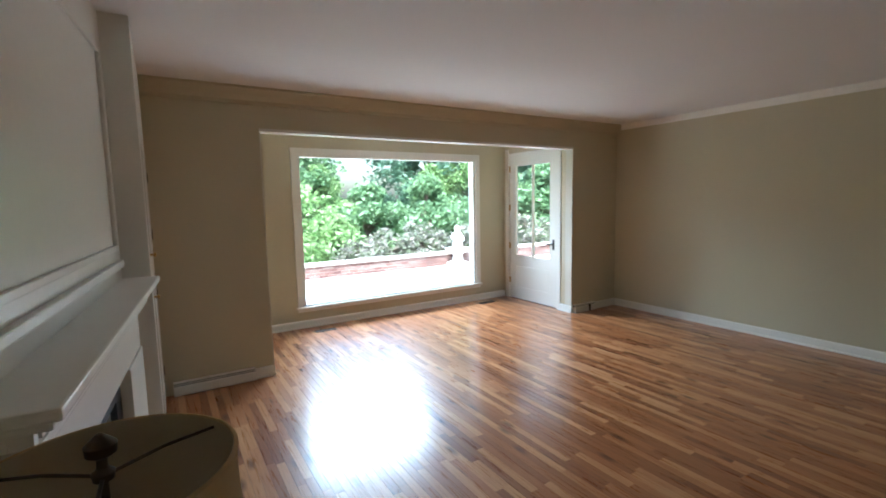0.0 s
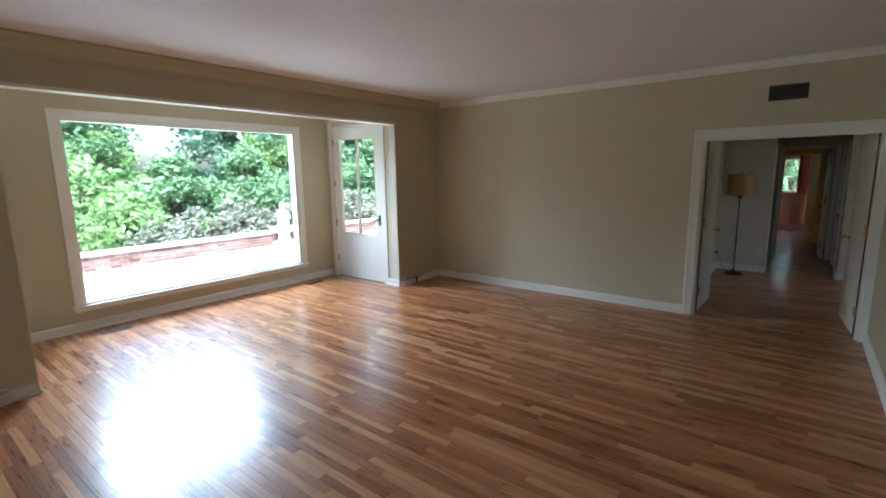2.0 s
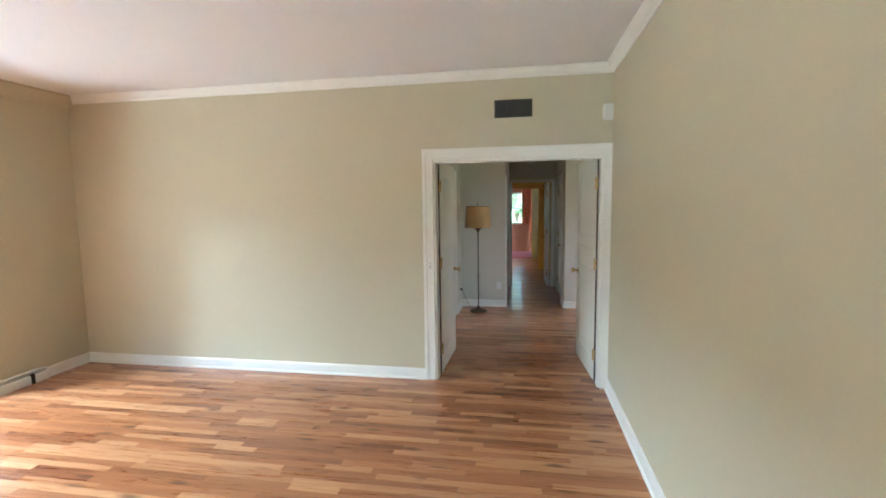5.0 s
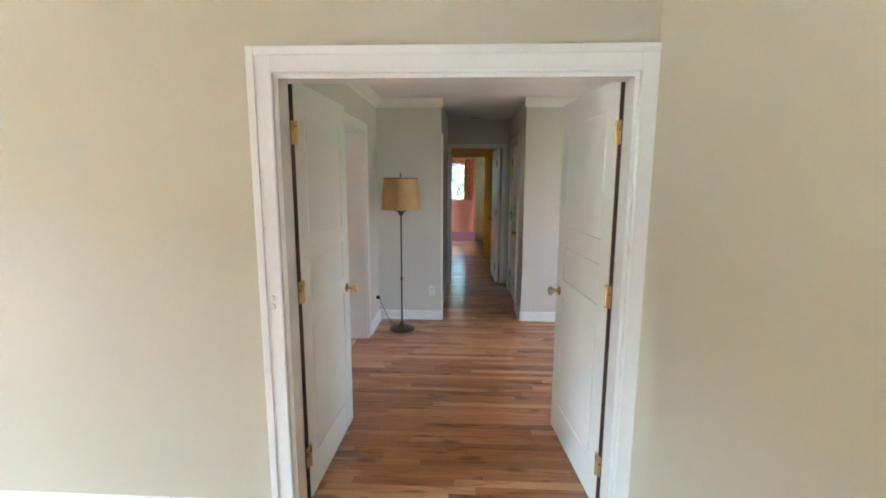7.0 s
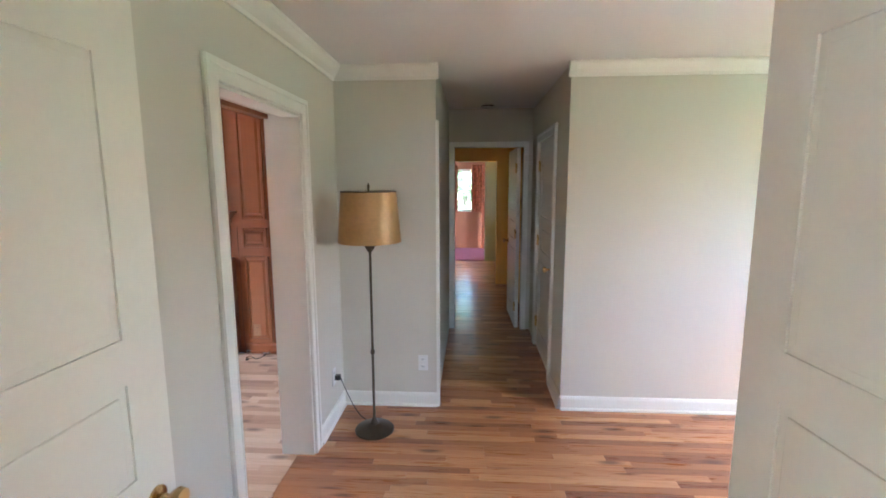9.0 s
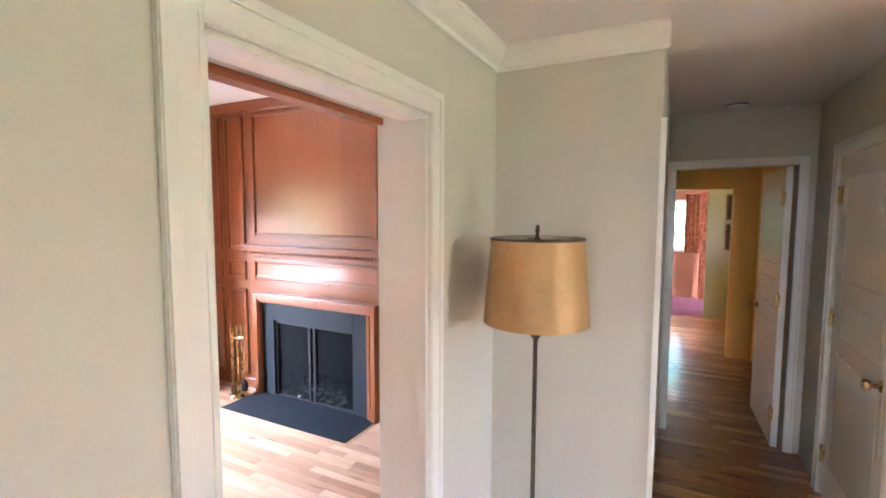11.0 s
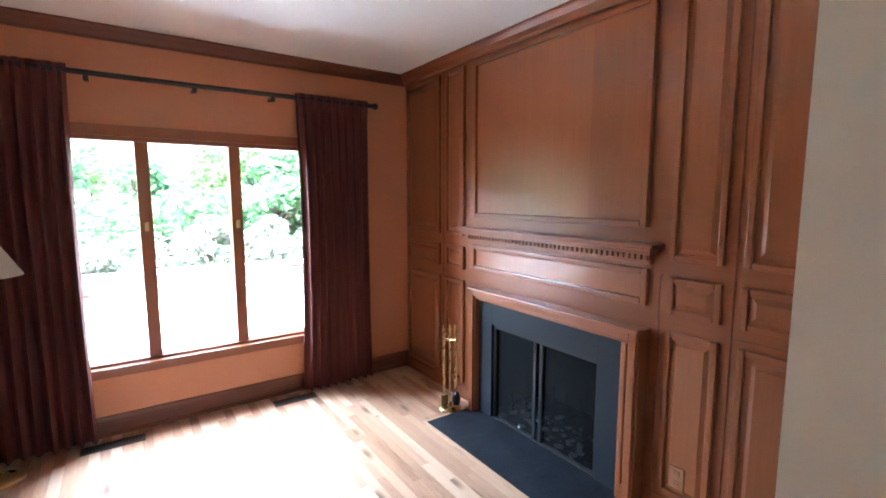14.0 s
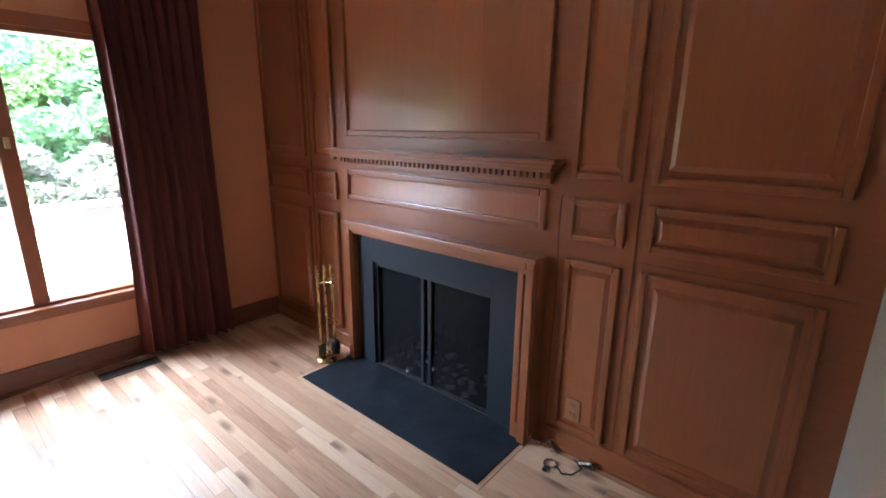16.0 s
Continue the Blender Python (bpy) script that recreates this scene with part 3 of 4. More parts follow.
part("pane", boxes((XB + 0.06, XB + 0.065, 0.02, 0.44, 0.98, 1.93)), GLASS, fw).visible_shadow = False


def moulded_leaf(w, h, t, panels, name, parent, material, both=True):
    """A door leaf in local x (0..w), thickness in y, with sunk panels (x0, x1, z0, z1)."""
    xs = sorted({0, w, *[p[0] for p in panels], *[p[1] for p in panels]})
    zs = sorted({0, h, *[p[2] for p in panels], *[p[3] for p in panels]})
    bm = bmesh.new()
    for a, b in zip(xs, xs[1:]):
        for c, d in zip(zs, zs[1:]):
            if any(p[0] < (a + b) / 2 < p[1] and p[2] < (c + d) / 2 < p[3] for p in panels):
                continue
            box(bm, a, b, -t / 2, t / 2, c, d)
    bmesh.ops.remove_doubles(bm, verts=bm.verts, dist=1e-5)
    leaf = part(name, bm, material, parent)
    return leaf


def sunk_panel(x0, x1, z0, z1, t, material, parent):
    bm = boxes((x0, x1, -t / 2 + 0.006, t / 2 - 0.006, z0, z1))
    g = 0.02
    box(bm, x0 + g, x1 - g, -t / 2 + 0.0015, t / 2 - 0.0015, z0 + g, z1 - g, bevel=0.004)
    return part("panel", bm, material, parent)


def hinge_mesh():
    bm = boxes((-0.03, 0.03, -0.003, 0.003, -0.05, 0.05), bevel=0.001)
    tube([(0.0, -0.008, -0.052), (0.0, -0.008, 0.052)], 0.007, 10, bm)
    return mesh_of("hinge", bm, BRASS)


HINGE = hinge_mesh()
KNOBM = mesh_of("knob", lathe([(0.028, 0.0), (0.028, 0.006), (0.011, 0.01), (0.01, 0.032), (0.02, 0.04), (0.027, 0.052), (0.024, 0.066), (0.01, 0.072)], 20), BRASS, True)


def panel_door(name, label, w, h, at, knob_x, hinge_x, flip=1, kind="", material=None, knob=True, group=""):
    material = material or DOORPAINT
    d = thing(name, label, "door", at, group, kind)
    t = 0.04
    m = 0.115
    rows = [(0.2, 0.9), (1.0, 1.22), (1.32, h - 0.13)]
    leaf = moulded_leaf(w, h, t, [(m, w - m, a, b) for a, b in rows], "leaf", d, material)
    for a, b in rows:
        sunk_panel(m, w - m, a, b, t, material, d)
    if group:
        # dark strip imitates the shade in the gap between leaf and jamb
        part("hinge_gap_strip", boxes((-0.006, 0.0, -0.019, 0.019, 0.0, h)), SUBFLOOR, d, "dark strip standing in for the shaded hinge gap")
    if knob:
        for s in (1, -1):
            o = new("door_knob", KNOBM)
            o.matrix_basis = pose(knob_x, s * t / 2, 0.92, -90 * s)
            o.parent = d
            o["label"] = "round polished brass knob"
    for z in (0.25, 1.08, 1.8):
        o = new("hinge", HINGE)
        o.matrix_basis = pose(hinge_x, flip * 0.024, z, 0, 0, 0 if flip < 0 else 180)
        o.parent = d
        o["label"] = "brass butt hinge"
    return d


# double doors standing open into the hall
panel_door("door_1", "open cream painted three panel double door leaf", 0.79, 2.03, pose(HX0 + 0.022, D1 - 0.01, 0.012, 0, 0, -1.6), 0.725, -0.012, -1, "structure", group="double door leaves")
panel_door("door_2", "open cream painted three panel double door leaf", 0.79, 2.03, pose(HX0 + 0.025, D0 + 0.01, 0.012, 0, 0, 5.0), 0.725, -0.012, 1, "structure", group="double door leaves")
panel_door("door_3", "closed white painted three panel passage door", 0.85, 2.02, pose(9.665, A0 - 0.03, 0.01), 0.09, 0.84, 1, "structure", TRIM)
panel_door("door_4", "open white painted door in passage end", 0.78, 2.02, pose(XF + 0.02, -0.455, 0.01, 0, 0, 2), 0.7, 0.0, 1, "structure", TRIM)

# garden door with a two pane light over a low panel
gd = thing("door_5", "closed white garden door with tall two pane glass", "door", pose(AX1 + 0.035, 4.985, 0.012, 0, 0, 90), "", "structure")
GW, GH = 1.115, 2.43
moulded_leaf(GW, GH, 0.045, [(0.16, GW - 0.16, 0.74, GH - 0.19), (0.16, GW - 0.16, 0.2, 0.58)], "leaf", gd, TRIM)
sunk_panel(0.16, GW - 0.16, 0.2, 0.58, 0.045, TRIM, gd)
part("glazing_bar", boxes((GW / 2 - 0.016, GW / 2 + 0.016, -0.02, 0.02, 0.74, GH - 0.19), bevel=0.004), TRIM, gd)
for a, b in ((0.16, GW / 2 - 0.016), (GW / 2 + 0.016, GW - 0.16)):
    part("pane", boxes((a, b, -0.003, 0.003, 0.74, GH - 0.19)), GLASS, gd, "clear door glass").visible_shadow = False
part("lock_plate", boxes((0.06, 0.1, 0.02, 0.028, 0.9, 1.06), bevel=0.003), BLACK, gd)
part("door_handle", tube([(0.08, 0.02, 0.99), (0.08, 0.06, 0.99), (0.12, 0.07, 0.99), (0.19, 0.068, 0.985)], 0.01, 10), BLACK, gd, "black lever handle", True)
for z in (0.3, 0.9, 1.55, 2.2):
    o = new("hinge", HINGE)
    o.matrix_basis = pose(GW + 0.004, 0.024, z, 0, 0, 180)
    o.parent = gd
structure("trim_garden_door_frame", boxes((AX1 - 0.002, AX1 + 0.13, 4.945, 4.983, 0, 2.47), (AX1 - 0.002, AX1 + 0.13, 6.102, 6.13, 0, 2.47), (AX1 - 0.002, AX1 + 0.13, 4.983, 6.102, 2.444, 2.47), (AX1 - 0.016, AX1 - 0.002, 6.102, 6.18, 0, 2.54), (AX1 - 0.014, AX1 - 0.002, 4.9, 4.975, 0, 2.54)), TRIM, "white painted garden door frame", "door frame")


# ---- living room things ----
def grille(name, label, length, width, slats, at, material, category="vent", group="", raised=0.012):
    g = thing(name, label, category, at, group)
    part("frame", boxes((0, length, 0, 0.014, 0, raised), (0, length, width - 0.014, width, 0, raised), (0, 0.014, 0.014, width - 0.014, 0, raised), (length - 0.014, length, 0.014, width - 0.014, 0, raised), bevel=0.002), material, g)
    part("backing", boxes((0.014, length - 0.014, 0.014, width - 0.014, 0, 0.002)), BLACK, g)
    step = (length - 0.028) / slats
    sm = mesh_of("slat", boxes((0, step * 0.45, 0.014, width - 0.014, 0.002, raised - 0.003)), material)
    for i in range(slats):
        o = new("slat", sm)
        o.matrix_basis = pose(0.014 + (i + 0.27) * step, 0, 0)
        o.parent = g
    return g


grille("floor_vent", "bronze metal floor vent by picture window", 0.29, 0.1, 16, pose(1.56, 5.9, -0.002), VENTGREY, "floor vent", "floor vents", 0.008)
grille("floor_vent", "bronze metal floor vent by garden door", 0.29, 0.1, 16, pose(4.3, 5.93, -0.002), VENTGREY, "floor vent", "floor vents", 0.008)
grille("floor_vent", "bronze metal floor vent below study window", 0.33, 0.1, 18, pose(8.83, 4.58, -0.002), VENTGREY, "floor vent", "floor vents", 0.008)
grille("floor_vent", "bronze metal floor vent below study curtain", 0.35, 0.1, 18, pose(7.63, 4.585, -0.002), VENTGREY, "floor vent", "floor vents", 0.008)
# return air grille over the double doors, slats upright
grille("wall_vent", "dark metal return air grille above doorway", 0.325, 0.15, 22, pose(XE, 0.288, 2.386) @ Matrix(((0, 0, -1, 0), (-1, 0, 0, 0), (0, 1, 0, 0), (0, 0, 0, 1))), VENTGREY, "wall vent", "", 0.014)


def heater(label, x0, x1, y, black_end):
    h = thing("baseboard_heater", label, "heater", None, "baseboard heaters")
    part("cover", extrude_profile([(0, 0), (0.05, 0.0), (0.055, 0.01), (0.055, 0.075), (0.048, 0.085), (0.03, 0.085), (0, 0.085)], (x0, y, 0.0), (x1, y, 0.0), (0, -1, 0)), TRIM, h)
    part("top_rail", boxes((x0, x1, y - 0.05, y, 0.112, 0.122), bevel=0.003), TRIM, h)
    part("slot", boxes((x0 + 0.005, x1 - 0.005, y - 0.03, y, 0.085, 0.112)), BLACK, h, "dark air slot")
    part("vane", boxes((x0 + 0.004, x1 - 0.004, y - 0.046, y - 0.03, 0.096, 0.101)), TRIM, h)
    if black_end:
        part("end_gap", boxes((x0 + 0.29, x0 + 0.325, y - 0.06, y, 0.0, 0.1), bevel=0.004), BLACK, h, "black plastic damper end")


heater("white metal baseboard heater under tan wall", -0.1, 0.6, YN, False)
heater("short white metal baseboard heater beside garden door", 5.06, 5.52, YN, True)

sn = thing("motion_sensor", "white plastic alarm sensor in wall corner", "sensor", pose(XE - 0.012, YS + 0.015, 2.39, 0, 0, 0))
part("housing", boxes((-0.06, 0.0, -0.01, 0.07, -0.065, 0.065), bevel=0.016), PLASTIC, sn)
part("lens", boxes((-0.056, -0.05, 0.012, 0.05, -0.035, 0.02), bevel=0.002), SHADEPALE, sn)

# fireplace with white mantel
fp = thing("fireplace", "white painted fireplace with deep mantel shelf", "fireplace", SKEW, "", "structure")
part("mantel_shelf", boxes((XC, -0.172, 1.05, 3.08, 1.31, 1.342), (XC, -0.195, 1.07, 3.06, 1.285, 1.31), (XC, -0.24, 1.1, 3.03, 1.2, 1.235), bevel=0.008), TRIM, fp)
part("frieze_board", boxes((XC, XC + 0.07, 1.12, 2.99, 0.95, 1.285), bevel=0.004), TRIM, fp)
part("pilaster", boxes((XC, XC + 0.08, 1.13, 1.3, 0.045, 0.95), (XC, XC + 0.1, 1.11, 1.32, 0.045, 0.16), bevel=0.005), TRIM, fp)
part("pilaster", boxes((XC, XC + 0.08, 2.55, 2.98, 0.045, 0.95), (XC, XC + 0.1, 2.53, 3.0, 0.045, 0.16), bevel=0.005), TRIM, fp)
dm = mesh_of("dentil", boxes((XC + 0.07, XC + 0.115, 0, 0.028, 1.235, 1.285), bevel=0.002), TRIM)
for i in range(36):
    o = new("dentil", dm)
    o.matrix_basis = pose(0, 1.12 + i * 0.0525, 0)
    o.parent = fp
part("firebox", boxes((XC - 0.6, XC - 0.55, 1.3, 2.55, -0.012, 1.0), (XC - 0.55, XC - 0.15, 1.3, 1.35, -0.012, 1.0), (XC - 0.55, XC - 0.15, 2.5, 2.55, -0.012, 1.0), (XC - 0.55, XC - 0.15, 1.35, 2.5, 0.95, 1.0)), SOOT, fp)
part("slate_facing", boxes((XC + 0.002, XC + 0.03, 1.3, 1.42, 0, 0.95), (XC + 0.002, XC + 0.03, 2.43, 2.55, 0, 0.95), (XC + 0.002, XC + 0.03, 1.42, 2.43, 0.84, 0.95)), SLATEFACE, fp)
part("overmantel_moulding", boxes((XC, XC + 0.02, 1.0, 1.03, 1.52, 2.6), (XC, XC + 0.02, 2.9, 2.93, 1.52, 2.6), (XC, XC + 0.02, 1.03, 2.9, 2.57, 2.6), (XC, XC + 0.02, 1.03, 2.9, 1.52, 1.55), bevel=0.006), TRIM, fp)
part("ledge_moulding", boxes((XC, XC + 0.03, 0.95, 3.0, 1.42, 1.46), bevel=0.008), TRIM, fp)

# built-in cupboard beside the chimney wall
cb = thing("cupboard", "tall white painted built-in cupboard with brass hardware", "cupboard", None, "", "structure")
part("body", boxes((XC - 0.15, XW - 0.02, 3.2, YN, 0, H)), TRIM, cb)
for z0, z1 in ((0.12, 1.22), (1.3, 2.2)):
    dr = part("cupboard_door", boxes((XW - 0.02, XW - 0.002, 3.45, 4.5, z0, z1), bevel=0.003), TRIM, cb)
    part("door_moulding", boxes((XW - 0.002, XW + 0.006, 3.53, 3.56, z0 + 0.08, z1 - 0.08), (XW - 0.002, XW + 0.006, 4.39, 4.42, z0 + 0.08, z1 - 0.08), (XW - 0.002, XW + 0.006, 3.56, 4.39, z1 - 0.11, z1 - 0.08), (XW - 0.002, XW + 0.006, 3.56, 4.39, z0 + 0.08, z0 + 0.11), bevel=0.002), TRIM, dr)
    for z in (z0 + 0.18, z1 - 0.25):
        part("hinge", boxes((XW - 0.004, XW + 0.012, 4.485, 4.515, z - 0.04, z + 0.04), bevel=0.002), BRONZE, dr)
    o = part("door_knob", lathe([(0.014, 0), (0.007, 0.006), (0.007, 0.018), (0.016, 0.026), (0.012, 0.036), (0.004, 0.038)], 16), BRASS, dr, "small brass knob", True)
    o.matrix_basis = pose(XW - 0.002, 3.5, z1 - 0.1 if z0 < 1 else z0 + 0.1, 0, 90, 0)
part("face_frame", boxes((XW - 0.02, XW, 3.2, 3.45, 0, H), (XW - 0.02, XW, 4.5, YN, 0, H), (XW - 0.02, XW, 3.45, 4.5, 2.2, H), (XW - 0.02, XW, 3.45, 4.5, 0, 0.12), (XW - 0.02, XW, 3.45, 4.5, 1.22, 1.3)), TRIM, cb)


def floor_lamp(label, x, y, shade_r0, shade_r1, z0, z1, shade_mat, metal, finial, foot=0.13, bell=0.0, candles=True, group=""):
    L = thing("floor_lamp", label, "lamp", pose(x, y, 0), group)
    part("base", lathe([(foot, 0.0), (foot, 0.012), (foot * 0.92, 0.022), (foot * 0.55, 0.034), (0.03, 0.05), (0.018, 0.075), (0.012, 0.09)], 36), metal, L, "", True)
    top = z0 - 0.01
    prof = [(0.009, 0.085), (0.009, top * 0.42), (0.015, top * 0.425), (0.015, top * 0.44), (0.0085, top * 0.45), (0.0085, top - 0.06), (0.02, top - 0.045), (0.034, top - 0.02), (0.04, top), (0.02, top + 0.01)]
    part("pole", lathe(prof, 16), metal, L, "", True)
    rings = 10
    outer = []
    for i in range(rings + 1):
        f = i / rings
        outer.append((shade_r0 + (shade_r1 - shade_r0) * f - bell * math.sin(math.pi * f), z0 + (z1 - z0) * f))
    inner = [(r - 0.002, z) for r, z in reversed(outer)]
    part("shade", lathe(outer + inner + [outer[0]], 48, caps=False), shade_mat, L, "", True)
    part("lining", lathe([(r - 0.0035, z) for r, z in outer] + [(r - 0.0045, z) for r, z in reversed(outer)], 48, caps=False), SHADEPALE, L, "pale inner lining", True)
    part("top_ring", lathe([(shade_r1 + 0.002, z1 - 0.006), (shade_r1 + 0.003, z1), (shade_r1 - 0.003, z1 + 0.002), (shade_r1 - 0.004, z1 - 0.006)], 40, caps=False), metal if candles else shade_mat, L, "", True)
    part("harp", tube([(0, 0, top), (0, 0, z1 - 0.01)], 0.005, 8), metal, L)
    for k in range(3):
        a = 2.1 * k + 0.5
        part("spider_arm", tube([(0, 0, z1 - 0.008), (0.5 * shade_r1 * math.cos(a), 0.5 * shade_r1 * math.sin(a), z1 - 0.005), (shade_r1 * math.cos(a), shade_r1 * math.sin(a), z1 - 0.012)], 0.0026, 6), metal, L)
    part("finial", lathe([(0.012, z1 - 0.012), (0.014, z1 - 0.002), (0.007, z1 + 0.004), (0.006, z1 + 0.016), (0.013 * finial, z1 + 0.024), (0.014 * finial, z1 + 0.036), (0.004, z1 + 0.05)], 16), metal, L, "", True)
    if candles:
        for k in range(3):
            a = 2.1 * k
            part("socket", lathe([(0.016, top - 0.012), (0.018, top + 0.01), (0.013, top + 0.014), (0.013, top + 0.06)], 12, 0.045 * math.cos(a), 0.045 * math.sin(a)), metal, L, "", True)
    return L


floor_lamp("bronze floor lamp with tan fabric shade by mantel", -0.185, 0.675, 0.2, 0.16, 1.12, 1.375, SHADETAN, BRONZE, 1.35, 0.13, 0.012, False)

# ---- hall things ----
floor_lamp("slim bronze floor lamp with gold parchment drum shade", 8.79, 0.705, 0.2, 0.174, 1.285, 1.605, SHADE, BRONZE, 0.6)
cord = thing("lamp_cord", "black electric cord plugged into hall wall", "cord")
part("plug", boxes((8.9, 8.935, HY - 0.05, HY - 0.012, 0.295, 0.33), bevel=0.006), BLACK, cord)
cc = []
for i in range(25):
    f = i / 24
    cc.append((8.918 + 0.05 * math.sin(3 * f) - 0.03 * f, HY - 0.05 - 0.19 * f ** 1.4, max(0.006, 0.31 * (1 - f) ** 1.8 + 0.02 * math.sin(6 * f) * (1 - f) + 0.006)))
part("wire", tube(cc, 0.003, 6), BLACK, cord)


def outlet(label, at, material, kind="outlet"):
    o = thing(kind, label, "outlet", at, "")
    part("plate", boxes((-0.036, 0.036, 0, 0.006, -0.058, 0.058), bevel=0.003), material, o)
    for z in (-0.026, 0.026):
        s = part("socket", boxes((-0.016, 0.016, 0.006, 0.009, z - 0.014, z + 0.014), bevel=0.002), material, o)
        part("slot", boxes((-0.008, -0.005, 0.009, 0.0095, z - 0.005, z + 0.007), (0.005, 0.008, 0.009, 0.0095, z - 0.005, z + 0.007)), BLACK, s)


outlet("white plastic wall outlet in hall", pose(HX1, 0.41, 0.335, 0, 0, 90), PLASTIC, "wall_outlet")
outlet("white plastic wall outlet by lamp plug", pose(8.917, HY, 0.315, 0, 0, 180), PLASTIC, "wall_outlet")
hk = thing("casing_hook", "small white painted hook plate on door casing", "hook", pose(XE - 0.016, D1 + 0.045, 1.08))
for z in (-0.018, 0.018):
    part("bump", lathe([(0.012, 0.0), (0.011, 0.006), (0.005, 0.01)], 14), TRIM, hk, "", True, pose(0, 0, z, 0, -90, 0))
outlet("brown wall outlet in cherry panel", pose(DX1 - 0.012, 2.143, 0.235, 0, 0, 90), ALMOND, "wall_outlet")
sd = thing("smoke_detector", "round white plastic smoke detector on ceiling", "smoke detector", pose(10.8, -0.1, HH))
part("housing", lathe([(0.065, 0.0), (0.065, -0.018), (0.05, -0.034), (0.02, -0.037)], 28), PLASTIC, sd, "", True)
part("vent_ring", lathe([(0.067, -0.008), (0.068, -0.012), (0.066, -0.016), (0.064, -0.012)], 28, caps=False), VENTGREY, sd)
part("carpet", boxes((XO + 0.02, XB, -2.05, 2.05, -0.012, 0.006)), PINK, tagged(thing("bedroom_carpet", "pink carpet on far bedroom floor", "carpet"), kind="structure"))


# ---- study ----
def curtain(label, x0, x1, y, z0, z1, pleats, seed):
    rng = random.Random(seed)
    c = thing("curtain", label, "curtain", None, "study curtains")
    n, rows = pleats * 10, 18
    ph = [rng.uniform(0.7, 1.3) for _ in range(pleats + 1)]
    bm = bmesh.new()
    grid = []
    for s in (0, 1):
        sheet = []
        for j in range(rows + 1):
            f = j / rows
            z = z0 + (z1 - z0) * f
            line = []
            for i in range(n + 1):
                u = i / n
                k = u * pleats
                amp = (0.012 if f > 0.93 else 0.034 + 0.012 * (1 - f)) * ph[int(k) % (pleats + 1)]
                sway = 0.012 * math.sin(5 * f + ph[int(k) % (pleats + 1)] * 5)
                xx = x0 + (x1 - x0) * (0.5 + (u - 0.5) * (1.0 - 0.06 * math.sin(math.pi * f))) + sway * (1 - f) * 0.6
                yy = y + amp * math.sin(2 * math.pi * k) + 0.3 * amp * math.sin(4 * math.pi * k + 3 * f) + s * 0.003
                line.append(bm.verts.new((xx, yy, z)))
            sheet.append(line)
        grid.append(sheet)
    for s in (0, 1):
        for j in range(rows):
            for i in range(n):
                bm.faces.new((grid[s][j][i], grid[s][j][i + 1], grid[s][j + 1][i + 1], grid[s][j + 1][i]))
    for j in range(rows):
        for i in (0, n):
            bm.faces.new((grid[0][j][i], grid[0][j + 1][i], grid[1][j + 1][i], grid[1][j][i]))
    for i in range(n):
        for j in (0, rows):
            bm.faces.new((grid[0][j][i], grid[0][j][i + 1], grid[1][j][i + 1], grid[1][j][i]))
    part("cloth", bm, CURTAIN, c, "", True)
    pm = mesh_of("pinch_pleat", boxes((-0.008, 0.008, y - 0.03, y - 0.012, z1 - 0.1, z1 - 0.005), bevel=0.004), CURTAIN)
    for i in range(pleats):
        o = new("pinch_pleat", pm)
        o.location.x = x0 + (x1 - x0) * (i + 0.25) / pleats
        o.parent = c
    return c


YC = DY1 - 0.11
curtain("dark oxblood pleated curtain drawn beside study window", 9.1, 9.71, YC, 0.03, 2.42, 9, 3)
curtain("dark oxblood pleated curtain drawn back behind lamp", 7.03, 7.73, YC, 0.03, 2.42, 10, 8)
rod = thing("curtain_rod", "dark wooden curtain rod above study window", "curtain rod")
part("pole", tube([(6.95, YC, 2.385), (8.4, YC, 2.378), (9.76, YC, 2.385)], 0.017, 14), BLACK, rod, "", True)
for x in (7.82, 8.41, 8.93):
    b = part("bracket", boxes((x - 0.012, x + 0.012, YC - 0.012, DY1, 2.345, 2.362), (x - 0.014, x + 0.014, YC - 0.016, YC + 0.016, 2.332, 2.364), bevel=0.003), BLACK, rod)
for x in (6.93, 9.78):
    part("finial", lathe([(0.01, -0.03), (0.024, -0.015), (0.028, 0.0), (0.022, 0.016), (0.008, 0.026)], 16), BLACK, rod, "", True, pose(x, YC, 2.385, 0, 90, 0))
floor_lamp("brass floor lamp with ivory cone shade", 7.27, 4.52, 0.2, 0.11, 1.19, 1.36, SHADEPALE, BRASS, 0.7, 0.12, 0.0, False)

# panelling on the chimney wall
XP = DX1


def wall_panel(y0, y1, z0, z1, proud=0.02):
    m = 0.03
    p = part("panel_moulding", boxes((XP - proud, XP + 0.004, y0, y0 + m, z0, z1), (XP - proud, XP + 0.004, y1 - m, y1, z0, z1), (XP - proud, XP + 0.004, y0 + m, y1 - m, z0, z0 + m), (XP - proud, XP + 0.004, y0 + m, y1 - m, z1 - m, z1), bevel=0.007), PANELH, STUDY_EAST)
    bm = bmesh.new()
    box(bm, XP - 0.002, XP + 0.004, y0 + m, y1 - m, z0 + m, z1 - m)
    g = 0.045 if min(y1 - y0, z1 - z0) < 0.35 else 0.06
    g = min(g, (z1 - z0) / 4, (y1 - y0) / 4)
    r = bmesh.ops.create_cube(bm, size=1.0)
    for v in r["verts"]:
        inset = g if v.co.x < 0 else g - 0.025
        v.co = Vector((XP - 0.012 if v.co.x < 0 else XP, (y0 + inset + m * 0.5) if v.co.y < 0 else (y1 - inset - m * 0.5), (z0 + inset + m * 0.5) if v.co.z < 0 else (z1 - inset - m * 0.5)))
    part("panel", bm, PANEL, STUDY_EAST)


